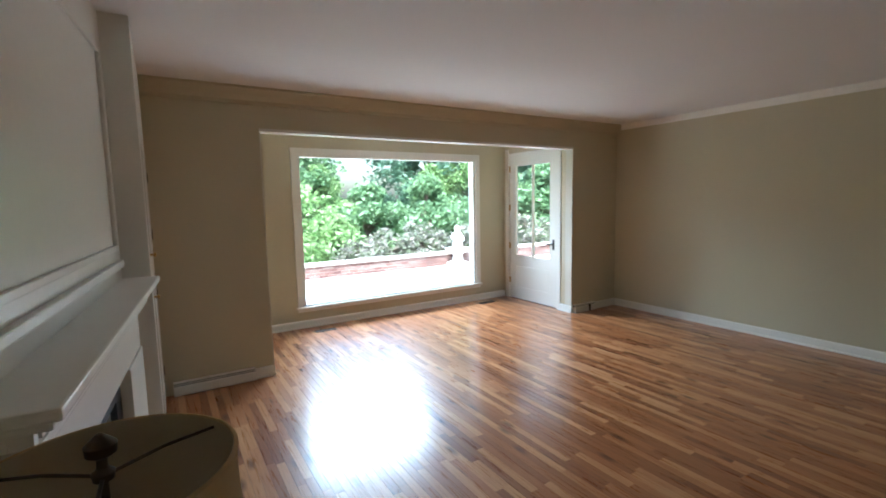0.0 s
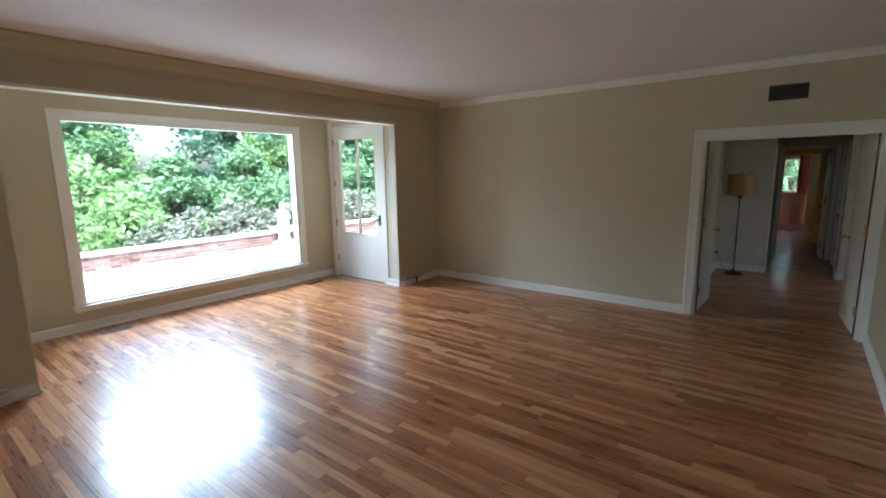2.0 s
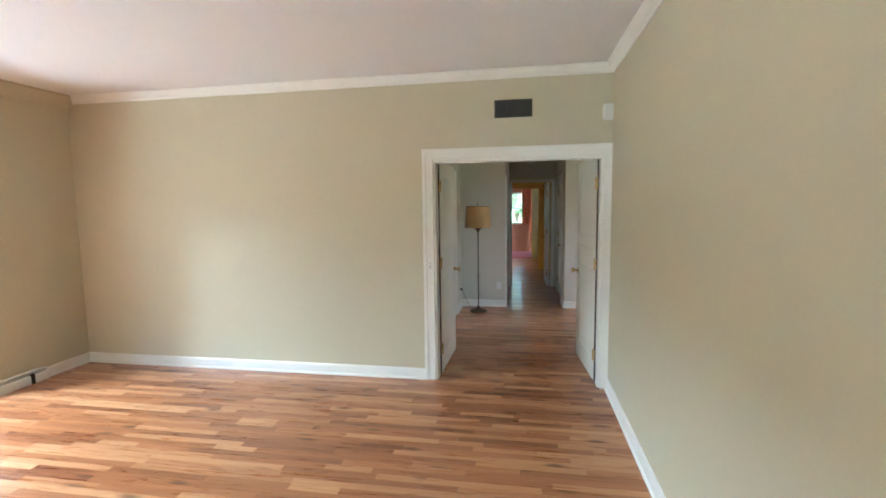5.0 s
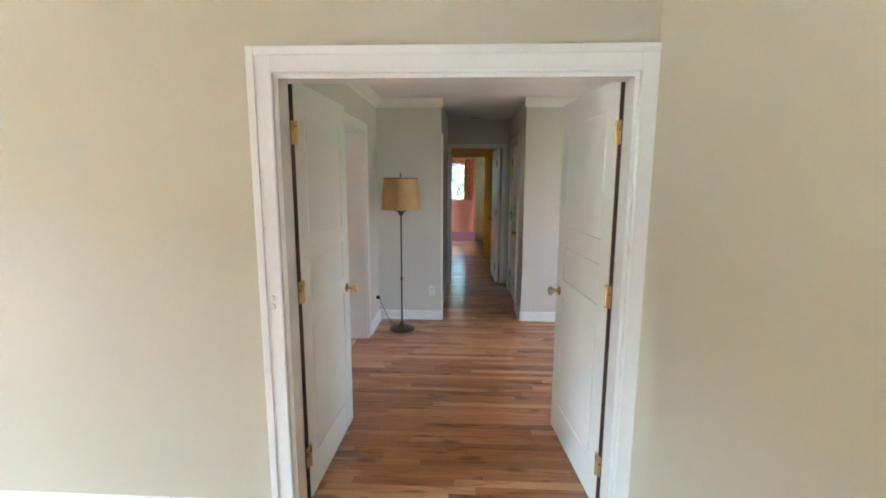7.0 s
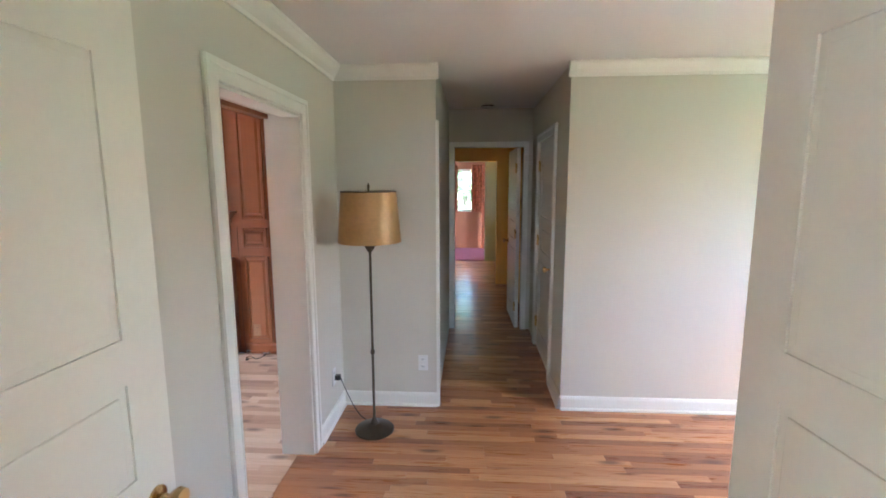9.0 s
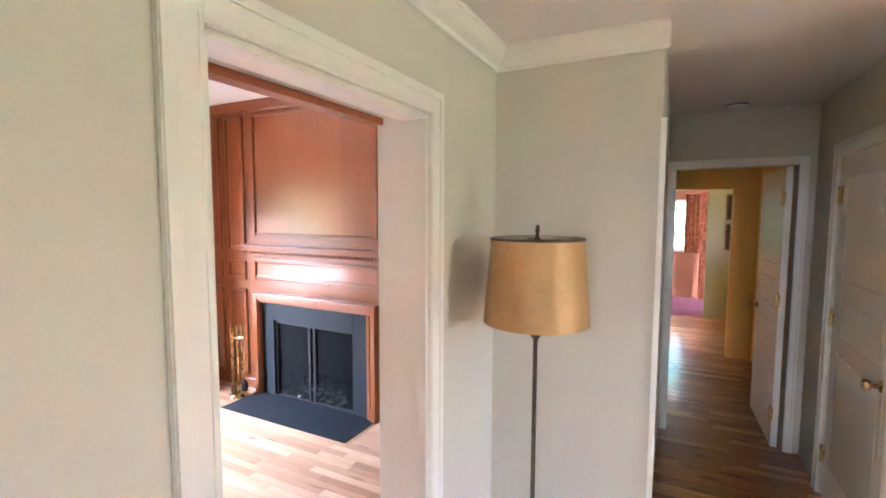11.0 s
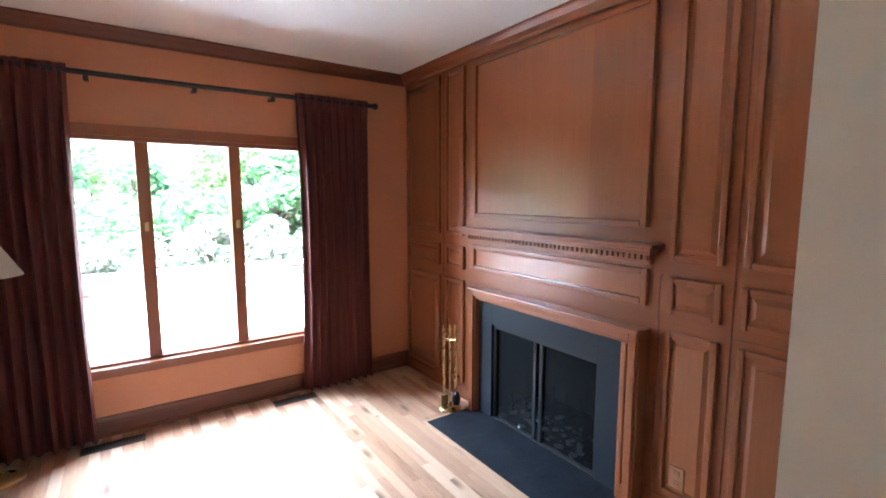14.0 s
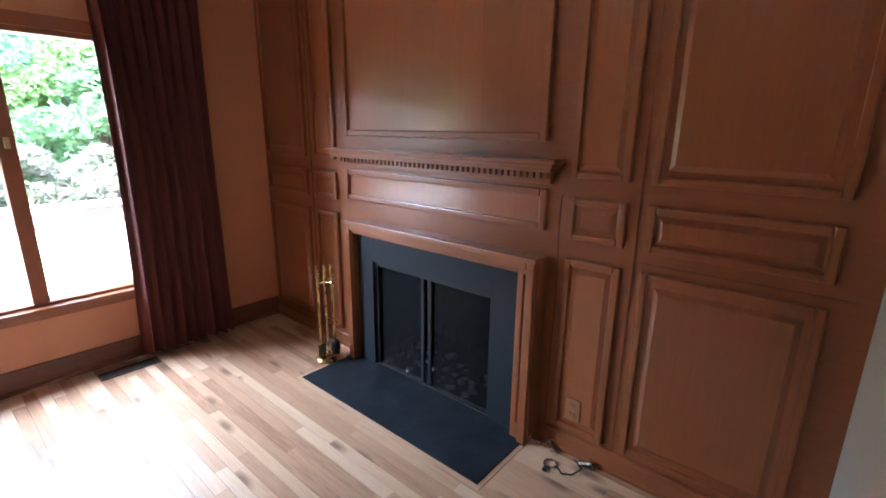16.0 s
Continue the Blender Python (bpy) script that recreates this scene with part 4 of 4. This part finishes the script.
def flat_panel(y0, y1, z0, z1, sheets=1):
    m = 0.035
    part("panel_moulding", boxes((XP - 0.024, XP + 0.004, y0, y0 + m, z0, z1), (XP - 0.024, XP + 0.004, y1 - m, y1, z0, z1), (XP - 0.024, XP + 0.004, y0 + m, y1 - m, z0, z0 + m), (XP - 0.024, XP + 0.004, y0 + m, y1 - m, z1 - m, z1), bevel=0.008), PANELH, STUDY_EAST)
    wide = (y1 - y0 - 2 * m) / sheets
    for k in range(sheets):
        a = y0 + m + k * wide
        part("panel", boxes((XP - 0.003, XP + 0.004, a, a + wide, z0 + m, z1 - m)), PANEL, STUDY_EAST)


flat_panel(2.37, 3.785, 1.47, 2.6, 4)
flat_panel(2.35, 3.795, 1.07, 1.262)
for y0, y1 in ((1.995, 2.245), (1.325, 1.915), (3.9, 4.15), (4.23, 4.76)):
    wall_panel(y0, y1, 1.318, 2.6)
    wall_panel(y0, y1, 1.05, 1.235)
    wall_panel(y0, y1, 0.12, 0.965)
for y in (1.95, 4.19):
    part("joint", boxes((XP - 0.0015, XP + 0.003, y - 0.0015, y + 0.0015, 0.1, 2.62)), DARKTRIM, STUDY_EAST)
part("joint", boxes((XP - 0.0015, XP + 0.003, 1.26, 1.947, 0.999, 1.002)), DARKTRIM, STUDY_EAST)
base("baseboard_study_east", (XP, DY0, 0), (XP, 2.31, 0), (-1, 0, 0), PANELH, 0.9)
base("baseboard_study_east_north", (XP, 3.68, 0), (XP, DY1, 0), (-1, 0, 0), PANELH, 0.9)

sf = thing("study_fireplace", "cherry mantel with slate facing and iron screen", "fireplace", None, "", "structure")
part("mantel_shelf", boxes((XP - 0.115, XP, 2.275, 3.865, 1.378, 1.396), (XP - 0.095, XP, 2.295, 3.845, 1.358, 1.378), (XP - 0.075, XP, 2.31, 3.83, 1.338, 1.358), (XP - 0.03, XP, 2.33, 3.81, 1.285, 1.31), bevel=0.006), PANELH, sf)
part("dentil_band", boxes((XP - 0.04, XP, 2.33, 3.81, 1.31, 1.338)), PANELH, sf)
dm2 = mesh_of("dentil", boxes((XP - 0.06, XP - 0.04, 0, 0.017, 1.311, 1.337), bevel=0.0015), PANELH)
for i in range(44):
    o = new("dentil", dm2)
    o.matrix_basis = pose(0, 2.335 + i * 0.0335, 0)
    o.parent = sf
SX = 10.045
part("surround", boxes((SX, XP, 2.325, 2.43, 0, 0.955), (SX, XP, 3.64, 3.68, 0, 0.955), (SX, XP, 2.43, 3.64, 0.875, 0.955), bevel=0.006), PANELH, sf)
part("surround_moulding", boxes((SX - 0.022, SX + 0.01, 2.333, 2.375, 0, 0.94), (SX - 0.022, SX + 0.01, 3.645, 3.69, 0, 0.94), (SX - 0.022, SX + 0.01, 2.375, 3.645, 0.9, 0.94), (SX - 0.04, SX + 0.02, 2.317, 3.69, 0.94, 0.965), (SX - 0.012, SX + 0.02, 2.39, 2.42, 0.1, 0.875), bevel=0.006), PANELH, sf)
FZ, F0, F1 = 0.71, 2.595, 3.5
part("slate_facing", boxes((SX + 0.04, SX + 0.07, 2.43, F0, 0, 0.875), (SX + 0.04, SX + 0.07, F1, 3.64, 0, 0.875), (SX + 0.04, SX + 0.07, F0, F1, FZ, 0.875), bevel=0.002), SLATEFACE, sf)
part("firebox", boxes((10.7, 10.75, 2.4, 3.66, 0, 0.95), (SX + 0.07, 10.7, 2.5, 2.55, 0, 0.95), (SX + 0.07, 10.7, 3.6, 3.65, 0, 0.95), (SX + 0.07, 10.7, 2.55, 3.6, 0.9, 0.95), (SX + 0.07, 10.7, 2.55, 3.6, -0.01, 0.012)), SOOT, sf)
part("screen_frame", boxes((SX + 0.062, SX + 0.075, F0, F0 + 0.022, 0.012, FZ), (SX + 0.062, SX + 0.075, F1 - 0.022, F1, 0.012, FZ), (SX + 0.062, SX + 0.075, F0 + 0.022, F1 - 0.022, FZ - 0.03, FZ), (SX + 0.066, SX + 0.08, 3.03, 3.055, 0.012, FZ - 0.03), (SX + 0.066, SX + 0.08, 3.085, 3.11, 0.012, FZ - 0.03), bevel=0.003), BLACK, sf)
for a, b in ((F0 + 0.022, 3.03), (3.11, F1 - 0.022)):
    k = 60
    cols = [[(SX + 0.088 + 0.0018 * math.sin(i * 0.85) + 0.003 * math.sin(i * 0.31), a + i * (b - a) / k, z) for z in (0.014, FZ - 0.01)] for i in range(k + 1)]
    bm = bmesh.new()
    vs = [[[bm.verts.new((x + dx, y, z)) for x, y, z in c] for c in cols] for dx in (0.0, 0.003)]
    for sheet in vs:
        for p, q in zip(sheet, sheet[1:]):
            bm.faces.new((p[0], q[0], q[1], p[1]))
    for p, q in zip(vs[0], vs[1]):
        if p in (vs[0][0], vs[0][-1]):
            bm.faces.new((p[0], q[0], q[1], p[1]))
    part("mesh_curtain", bm, FIREMESH, sf, "black chain mesh fire curtain")
rngA = random.Random(5)
bm = bmesh.new()
for i in range(70):
    r = rngA.uniform(0.008, 0.03)
    q = bmesh.ops.create_icosphere(bm, subdivisions=1, radius=r)
    p = Vector((rngA.uniform(SX + 0.1, 10.5), rngA.uniform(2.6, 3.5), 0.012 + r * 0.3))
    for v in q["verts"]:
        v.co = Vector((v.co.x * rngA.uniform(0.8, 1.4), v.co.y * rngA.uniform(0.8, 1.5), v.co.z * 0.5)) + p
tagged(part("ash_pile", bm, ASH), "grey ash and cinders lying in firebox", "ash", "", "stuff")
gr = thing("fire_grate", "black iron log grate in firebox", "grate")
for i in range(6):
    y = 2.8 + i * 0.12
    part("grate_bar", tube([(10.2, y, 0.2), (10.22, y, 0.1), (10.5, y, 0.1), (10.52, y, 0.2)], 0.009, 8), BLACK, gr)
part("grate_leg", tube([(10.25, 2.75, 0.012), (10.25, 2.78, 0.1), (10.25, 3.42, 0.1), (10.25, 3.45, 0.012)], 0.009, 8), BLACK, gr)
tagged(part("hearth_slab", boxes((9.665, SX + 0.06, 2.352, 3.71, -0.01, 0.008), bevel=0.004), SLATE), "blue black slate hearth slab with scuffs", "hearth", "", "structure")
structure("trim_hearth_border", boxes((9.64, 9.664, 2.328, 3.734, -0.01, 0.003), (9.665, 10.02, 3.711, 3.734, -0.01, 0.003), (9.665, 10.02, 2.328, 2.351, -0.01, 0.003)), STUDYWOOD, "oak border strip around hearth", "trim")

# fire tools
ft = thing("fireplace_tool_set", "brass fireplace tools on round stand", "fireplace tools", pose(9.93, 3.80, 0) @ Matrix.Scale(0.88, 4))
part("stand_base", lathe([(0.1, 0), (0.105, 0.012), (0.09, 0.03), (0.03, 0.042), (0.012, 0.06)], 28), BRASS, ft, "", True)
part("stand_post", lathe([(0.007, 0.05), (0.007, 0.35), (0.012, 0.36), (0.007, 0.37), (0.007, 0.62), (0.013, 0.64), (0.008, 0.68), (0.014, 0.71), (0.005, 0.75)], 12), BRASS, ft, "", True)
part("cross_arm", tube([(-0.075, -0.02, 0.63), (0, 0, 0.615), (0.075, 0.02, 0.63)], 0.005, 8), BRASS, ft)
part("cross_arm", tube([(0.02, -0.075, 0.63), (0, 0, 0.615), (-0.02, 0.075, 0.63)], 0.005, 8), BRASS, ft)
for k, (dx, dy) in enumerate(((-0.07, -0.02), (0.07, 0.02), (0.02, -0.07), (-0.02, 0.07))):
    tool = part("tool_rod", lathe([(0.004, 0.13), (0.004, 0.58), (0.008, 0.6), (0.006, 0.66), (0.011, 0.7), (0.004, 0.735)], 10, dx, dy), BRASS, ft, "", True)
    if k == 2:
        part("brush_head", lathe([(0.03, 0.06), (0.036, 0.1), (0.03, 0.15), (0.012, 0.17)], 14, dx, dy), BLACK, tool, "black bristle brush head")
    elif k == 0:
        part("shovel_pan", boxes((dx - 0.035, dx + 0.035, dy - 0.006, dy + 0.004, 0.045, 0.15), bevel=0.004), BRASS, tool)
    else:
        part("tong_tip", tube([(dx, dy, 0.14), (dx + 0.012, dy, 0.1), (dx + 0.006, dy, 0.06)], 0.005, 6), BRASS, tool)

# small fittings lying by the wall
def hardware(label, x, y, turn, category="hardware"):
    h = thing("loose_fitting", label, category, pose(x, y, 0, 0, 0, turn), "loose fittings by panel")
    part("barrel", lathe([(0.012, 0), (0.016, 0.01), (0.012, 0.03), (0.016, 0.05), (0.01, 0.06)], 14), CHROME, h, "", True, pose(0, 0, 0.016, 0, 90, 0))
    part("flange", boxes((0.055, 0.065, -0.022, 0.022, 0.0, 0.036), bevel=0.004), CHROME, h)


hardware("small nickel metal fitting lying on floor", 10.07, 2.2, 40)
hardware("small nickel metal fitting lying on floor", 10.07, 2.07, -60)
hardware("small nickel metal fitting lying on floor", 10.08, 2.265, 100)
rg = thing("metal_ring", "small dark metal ring lying on floor", "hardware", pose(9.995, 2.17, 0.0))
part("ring", tube([(0.028 * math.cos(a * 0.3), 0.028 * math.sin(a * 0.3), 0.005) for a in range(22)], 0.005, 8), CHROME, rg)
part("tab", boxes((-0.06, -0.03, -0.012, 0.012, 0.0, 0.012), bevel=0.003), BLACK, rg)
wr = thing("loose_wire", "short black wire lying on floor", "wire")
part("wire", tube([(10.0, 2.14, 0.005), (9.97, 2.1, 0.005), (9.99, 2.06, 0.008), (10.05, 2.04, 0.012), (10.08, 2.09, 0.02)], 0.004, 8), BLACK, wr)
hang = thing("hanging_cable", "thin dark cable hanging down cherry panelling", "cable")
part("wire", tube([(XP - 0.026, 2.262, 1.25), (XP - 0.03, 2.272, 1.235), (XP - 0.028, 2.275, 1.1), (XP - 0.026, 2.268, 0.8), (XP - 0.028, 2.274, 0.45), (XP - 0.03, 2.27, 0.12), (XP - 0.035, 2.25, 0.03)], 0.0035, 8), DARKTRIM, hang)
keyr = thing("mantel_trinket", "small nickel key lying on mantel shelf", "key", pose(XP - 0.05, 2.36, 1.396))
part("bow", tube([(0.012 * math.cos(a * 0.35), 0.012 * math.sin(a * 0.35), 0.004) for a in range(19)], 0.003, 6), CHROME, keyr)
part("shaft", boxes((-0.004, 0.004, 0.012, 0.06, 0.0, 0.006)), CHROME, keyr)

for y, z, h in ((-0.6, 1.6, 0.4), (-0.6, 1.12, 0.42)):
    pf = thing("picture_frame", "dark framed picture on olive wall", "picture", None, "lobby pictures")
    part("frame", boxes((15.575, 15.6, y - 0.13, y - 0.11, z, z + h), (15.575, 15.6, y + 0.11, y + 0.13, z, z + h), (15.575, 15.6, y - 0.11, y + 0.11, z, z + 0.02), (15.575, 15.6, y - 0.11, y + 0.11, z + h - 0.02, z + h)), DARKTRIM, pf)
    part("picture", boxes((15.585, 15.598, y - 0.11, y + 0.11, z + 0.02, z + h - 0.02)), BLACK, pf)

# far bedroom curtains: a short pair at the window, a long one further forward
for label, xc, y0, y1, z0, z1 in (("short red and cream floral bedroom curtain", XB - 0.09, -0.3, 0.07, 0.93, 2.08),
                                  ("short red and cream floral bedroom curtain", XB - 0.09, 0.4, 0.66, 0.93, 2.08),
                                  ("long red and cream floral bedroom curtain", XB - 0.35, -0.42, -0.19, 0.05, 2.1)):
    c = thing("floral_curtain", label, "curtain", None, "bedroom curtains")
    bm = bmesh.new()
    ns = 40
    ring = []
    for s in (0, 1):
        ring.append([[bm.verts.new((xc + 0.03 * math.sin(i * 0.9) + s * 0.004, y0 + (y1 - y0) * i / ns, z)) for z in (z0, z1)] for i in range(ns + 1)])
    for s in (0, 1):
        for i in range(ns):
            bm.faces.new((ring[s][i][0], ring[s][i + 1][0], ring[s][i + 1][1], ring[s][i][1]))
    part("cloth", bm, FLORAL, c, "", True)


# ---- garden ----
gw = thing("garden_wall", "low weathered brick garden wall with stone cap", "wall", None, "", "structure")
rb = random.Random(11)
verts, faces = [], []


def add_box(v, f, x0, x1, y0, y1, z0, z1):
    k = len(v)
    v += [(x0, y0, z0), (x1, y0, z0), (x1, y1, z0), (x0, y1, z0), (x0, y0, z1), (x1, y0, z1), (x1, y1, z1), (x0, y1, z1)]
    f += [(k, k + 3, k + 2, k + 1), (k + 4, k + 5, k + 6, k + 7), (k, k + 1, k + 5, k + 4), (k + 1, k + 2, k + 6, k + 5), (k + 2, k + 3, k + 7, k + 6), (k + 3, k, k + 4, k + 7)]


def joined(name, v, f, material, parent=None):
    me = bpy.data.meshes.new(name)
    me.from_pydata(v, [], f)
    me.materials.append(material)
    ob = new(name, me)
    if parent:
        ob.parent = parent
    return ob


for row in range(4):
    x = -8.0 + (row % 2) * 0.11
    while x < 14:
        j = rb.uniform(-0.006, 0.006)
        add_box(verts, faces, x, x + 0.205, 10.74 + j, 10.86, -0.1 + row * 0.075, -0.1 + row * 0.075 + 0.065)
        x += 0.217
m_br, nb, lb, bb = mat("varied_brick")
gi = nb.new("ShaderNodeNewGeometry")
rr = ramp(nb, lb, gi.outputs["Random Per Island"], [(0.0, (0.09, 0.04, 0.035)), (0.5, (0.16, 0.085, 0.072)), (1.0, (0.22, 0.15, 0.135))])
lb.new(rr.outputs[0], bb.inputs["Base Color"])
bb.inputs["Roughness"].default_value = 0.9
tagged(joined("bricks", verts, faces, m_br, gw), kind="stuff")
part("mortar_core", boxes((-8, 14, 10.75, 11.0, -0.45, 0.2)), CAPSTONE, gw)
for i in range(22):
    part("cap_stone", boxes((-8 + i + 0.004, -7 + i - 0.004, 10.7, 11.05, 0.2, 0.265), bevel=0.01), CAPSTONE, gw)
st = thing("statue_pedestal", "white cast stone garden pedestal", "pedestal", pose(6.93, 10.6, -0.1))
part("plinth", lathe([(0.3, 0), (0.3, 0.08), (0.16, 0.12), (0.13, 0.3), (0.2, 0.36), (0.34, 0.42), (0.36, 0.47)], 28), MARBLE, st, "", True)
bm = lathe([(0.13, 0), (0.15, 0.1), (0.11, 0.25), (0.13, 0.36), (0.08, 0.45), (0.05, 0.48), (0.075, 0.54), (0.06, 0.61), (0.02, 0.64)], 20)
tube([(0.1, 0, 0.4), (0.17, 0, 0.32), (0.15, -0.08, 0.2)], 0.035, 8, bm)
tube([(-0.1, 0, 0.4), (-0.18, 0, 0.3), (-0.12, -0.1, 0.24)], 0.035, 8, bm)
tagged(part("statue", bm, MARBLE, None, "", True, pose(6.93, 10.6, 0.37)), "small white stone garden statue on pedestal", "statue")


def leaves(rng, centre, radius, count, size, v, f):
    for _ in range(count):
        d = Vector((rng.gauss(0, 1), rng.gauss(0, 1), rng.gauss(0, 1))).normalized() * radius * rng.uniform(0.45, 1.0)
        p = Vector(centre) + Vector((d.x, d.y, d.z * 0.75))
        a = Vector((rng.uniform(-1, 1), rng.uniform(-1, 1), rng.uniform(-0.6, 0.6))).normalized()
        b = a.orthogonal().normalized()
        b = (b * math.cos(rng.uniform(0, 6.28)) + a.cross(b) * math.sin(rng.uniform(0, 6.28))).normalized()
        s = size * rng.uniform(0.6, 1.4)
        k = len(v)
        v += [tuple(p - a * s), tuple(p + b * s * 0.42), tuple(p + a * s), tuple(p - b * s * 0.42 + Vector((0, 0, 0.15 * s)))]
        f.append((k, k + 1, k + 2, k + 3))


def tree_meshes(seed, height, spread, clumps, per, size):
    rng = random.Random(seed)
    bm = bmesh.new()
    tube([(0.1 * math.sin(i), 0.1 * math.cos(i * 1.3), height * 0.85 * i / 6) for i in range(7)], lambda t: 0.02 * height * (1.05 - t) + 0.02, 8, bm)
    v, f = [], []
    for i in range(clumps):
        a = rng.uniform(0, 6.283)
        h = height * rng.uniform(0.12, 1.0)
        w = spread * math.sin(math.pi * min(0.95, max(0.15, h / height)) ** 0.8) * rng.uniform(0.3, 1.0)
        c = (w * math.cos(a), w * math.sin(a), h)
        if i % 3 == 0:
            tube([(0, 0, h * 0.6), (c[0] * 0.5, c[1] * 0.5, h * 0.8), c], lambda t: 0.05 * (1.05 - t) + 0.01, 5, bm)
        leaves(rng, c, spread * rng.uniform(0.16, 0.34), per, size, v, f)
    wood_me = mesh_of("trunk", bm, BARK)
    crown_me = bpy.data.meshes.new("crown")
    crown_me.from_pydata(v, [], f)
    return wood_me, crown_me


def tree(kind, label, meshes, leafmat, at, group):
    t = thing(kind, label, kind, at, group)
    o = new("trunk", meshes[0])
    o.parent = t
    me = meshes[1]
    if not me.materials:
        me.materials.append(leafmat)
    c = new("crown", me)
    c.parent = t
    return t


TA = tree_meshes(1, 9.0, 3.6, 70, 150, 0.17)
TB = tree_meshes(2, 10.0, 3.6, 80, 150, 0.17)
TCm = tree_meshes(5, 8.0, 3.2, 70, 150, 0.16)
SA = tree_meshes(3, 1.7, 1.7, 40, 130, 0.085)
SB = tree_meshes(4, 1.2, 1.2, 30, 120, 0.07)
SC = tree_meshes(6, 2.6, 1.7, 45, 130, 0.1)
for x, y, z, s, r in ((0.5, 21, 0, 0.85, 0), (-4.5, 20, 0, 1.0, 70), (-10, 21, 0, 1.1, 200), (4.0, 27, 0, 0.8, 150), (-3, 30, 0, 1.3, 20), (30, 17, 0, 1.2, 40), (4.6, 20.5, 0, 0.72, 250), (2.6, 19, 0, 0.7, 300)):
    tree("tree", "leafy green deciduous garden tree", TA, LEAF_MID, pose(x, y, z - 0.45, 0, 0, r) @ Matrix.Scale(s, 4), "garden trees")
for x, y, s, r in ((13.5, 19, 1.0, 0), (17.5, 17, 1.05, 60), (21, 20, 1.2, 130), (25, 13, 1.0, 10), (14.5, 25, 1.1, 220), (18, 26, 1.4, 300)):
    tree("tree", "tall dark green garden tree", TB, LEAF_DARK, pose(x, y, -0.45, 0, 0, r) @ Matrix.Scale(s, 4), "garden trees")
for x, y, s, r in ((10.2, 17.5, 0.45, 0), (11.6, 16.5, 0.6, 50), (5.6, 19, 0.45, 120), (7.0, 24, 0.5, 70)):
    tree("tree", "young light green garden tree", TCm, LEAF_LIGHT, pose(x, y, -0.45, 0, 0, r) @ Matrix.Scale(s, 4), "garden trees")
for x, y, s, r in ((2.6, 13.0, 1.0, 0), (0.4, 12.9, 1.1, 80), (4.3, 13.6, 0.95, 150), (-2, 13, 1.2, 210), (-5, 13, 1.2, 20), (3.5, 15.5, 1.5, 200)):
    tree("shrub", "rounded light green garden shrub", SA, LEAF_LIGHT, pose(x, y, -0.4, 0, 0, r) @ Matrix.Scale(s, 4), "garden shrubs")
for x, y, s, r in ((5.6, 12.4, 1.0, 0), (6.9, 12.6, 1.1, 90), (8.2, 12.3, 1.0, 180), (9.5, 12.5, 1.2, 270), (11, 12.3, 1.2, 30), (4.6, 12.1, 0.8, 60)):
    tree("shrub", "mauve flowering garden shrub behind wall", SB, LEAF_MAUVE, pose(x, y, -0.35, 0, 0, r) @ Matrix.Scale(s, 4), "garden shrubs")
for x, y, s, r in ((6.0, 15, 1.0, 0), (8.2, 14.6, 1.1, 90), (11.5, 14.5, 1.2, 10), (14, 14, 1.3, 200), (17, 13, 1.3, 50), (1.5, 17, 1.4, 140), (-2.5, 16, 1.5, 30)):
    tree("shrub", "tall green garden shrub", SC, LEAF_MID, pose(x, y, -0.45, 0, 0, r) @ Matrix.Scale(s, 4), "garden shrubs")
FG = tree("tree", "green tree outside far bedroom window", tree_meshes(9, 5.0, 2.2, 30, 90, 0.12), LEAF_MID, pose(23, 0.3, -0.45), "garden trees")

# ---- strip floor, laid board by board across all rooms ----
fl = thing("floor", "glossy red oak strip floor of mixed tones", "floor", None, "", "structure")
BW = 0.0572
rf = random.Random(21)
regions = ((-0.65, HX0, YS, YN + 0.13), (AX0, AX1, YN + 0.13, YA), (HX0, HX1, -3.2, 1.12), (DX0, DX1, 1.12, DY1), (HX1, 15.62, A0 - 0.12, A1 + 0.6))
vv, ff = [], []
sverts, sfaces = [], []
cache = {}
lengths = (0.31, 0.42, 0.55, 0.68, 0.8, 0.95, 1.1)
for x0, x1, y0, y1 in regions:
    pale = y0 == 1.12
    n = int(round((x1 - x0) / BW))
    w = (x1 - x0) / n
    for i in range(n):
        xa = x0 + i * w
        y = y0 - rf.uniform(0, 0.8)
        while y < y1:
            L = rf.choice(lengths)
            a, b = max(y, y0), min(y + L, y1)
            y += L
            if b - a < 0.02:
                continue
            if 9.664 < xa + w / 2 < 10.1 and a < 3.71 and b > 2.35:
                if a < 2.32:
                    b = 2.327
                elif b > 3.74:
                    a = 3.735
                else:
                    continue
            whole = abs(b - a - L) < 1e-6
            mid = (a + b) / 2
            near = (4.3 < xa < 5.9 and -0.6 < mid < 2.0) or (8.5 < xa < 9.6 and 1.4 < mid < 3.8)
            if whole and near:
                key = (round(L, 2), round(w, 5), pale)
                if key not in cache:
                    g = 0.0006
                    bv, bf = [], []
                    add_box(bv, bf, g, w - g, g, L - g, -0.012, 0.0)
                    me = bpy.data.meshes.new("floorboard")
                    me.from_pydata(bv, [], bf)
                    me.materials.append(STUDYWOOD if pale else FLOORWOOD)
                    cache[key] = me
                o = new("floorboard", cache[key])
                o.location = (xa, a, rf.uniform(-0.0004, 0.0))
                o.parent = fl
            else:
                g = 0.0006
                add_box(*((sverts, sfaces) if pale else (vv, ff)), xa + g, xa + w - g, a + g, b - g, -0.012, rf.uniform(-0.0004, 0.0))
tagged(joined("floorboards", vv, ff, FLOORWOOD, fl), "red oak strips of mixed tones", kind="stuff")
tagged(joined("study_floorboards", sverts, sfaces, STUDYWOOD, fl), "paler oak strips with brown knots", kind="stuff")
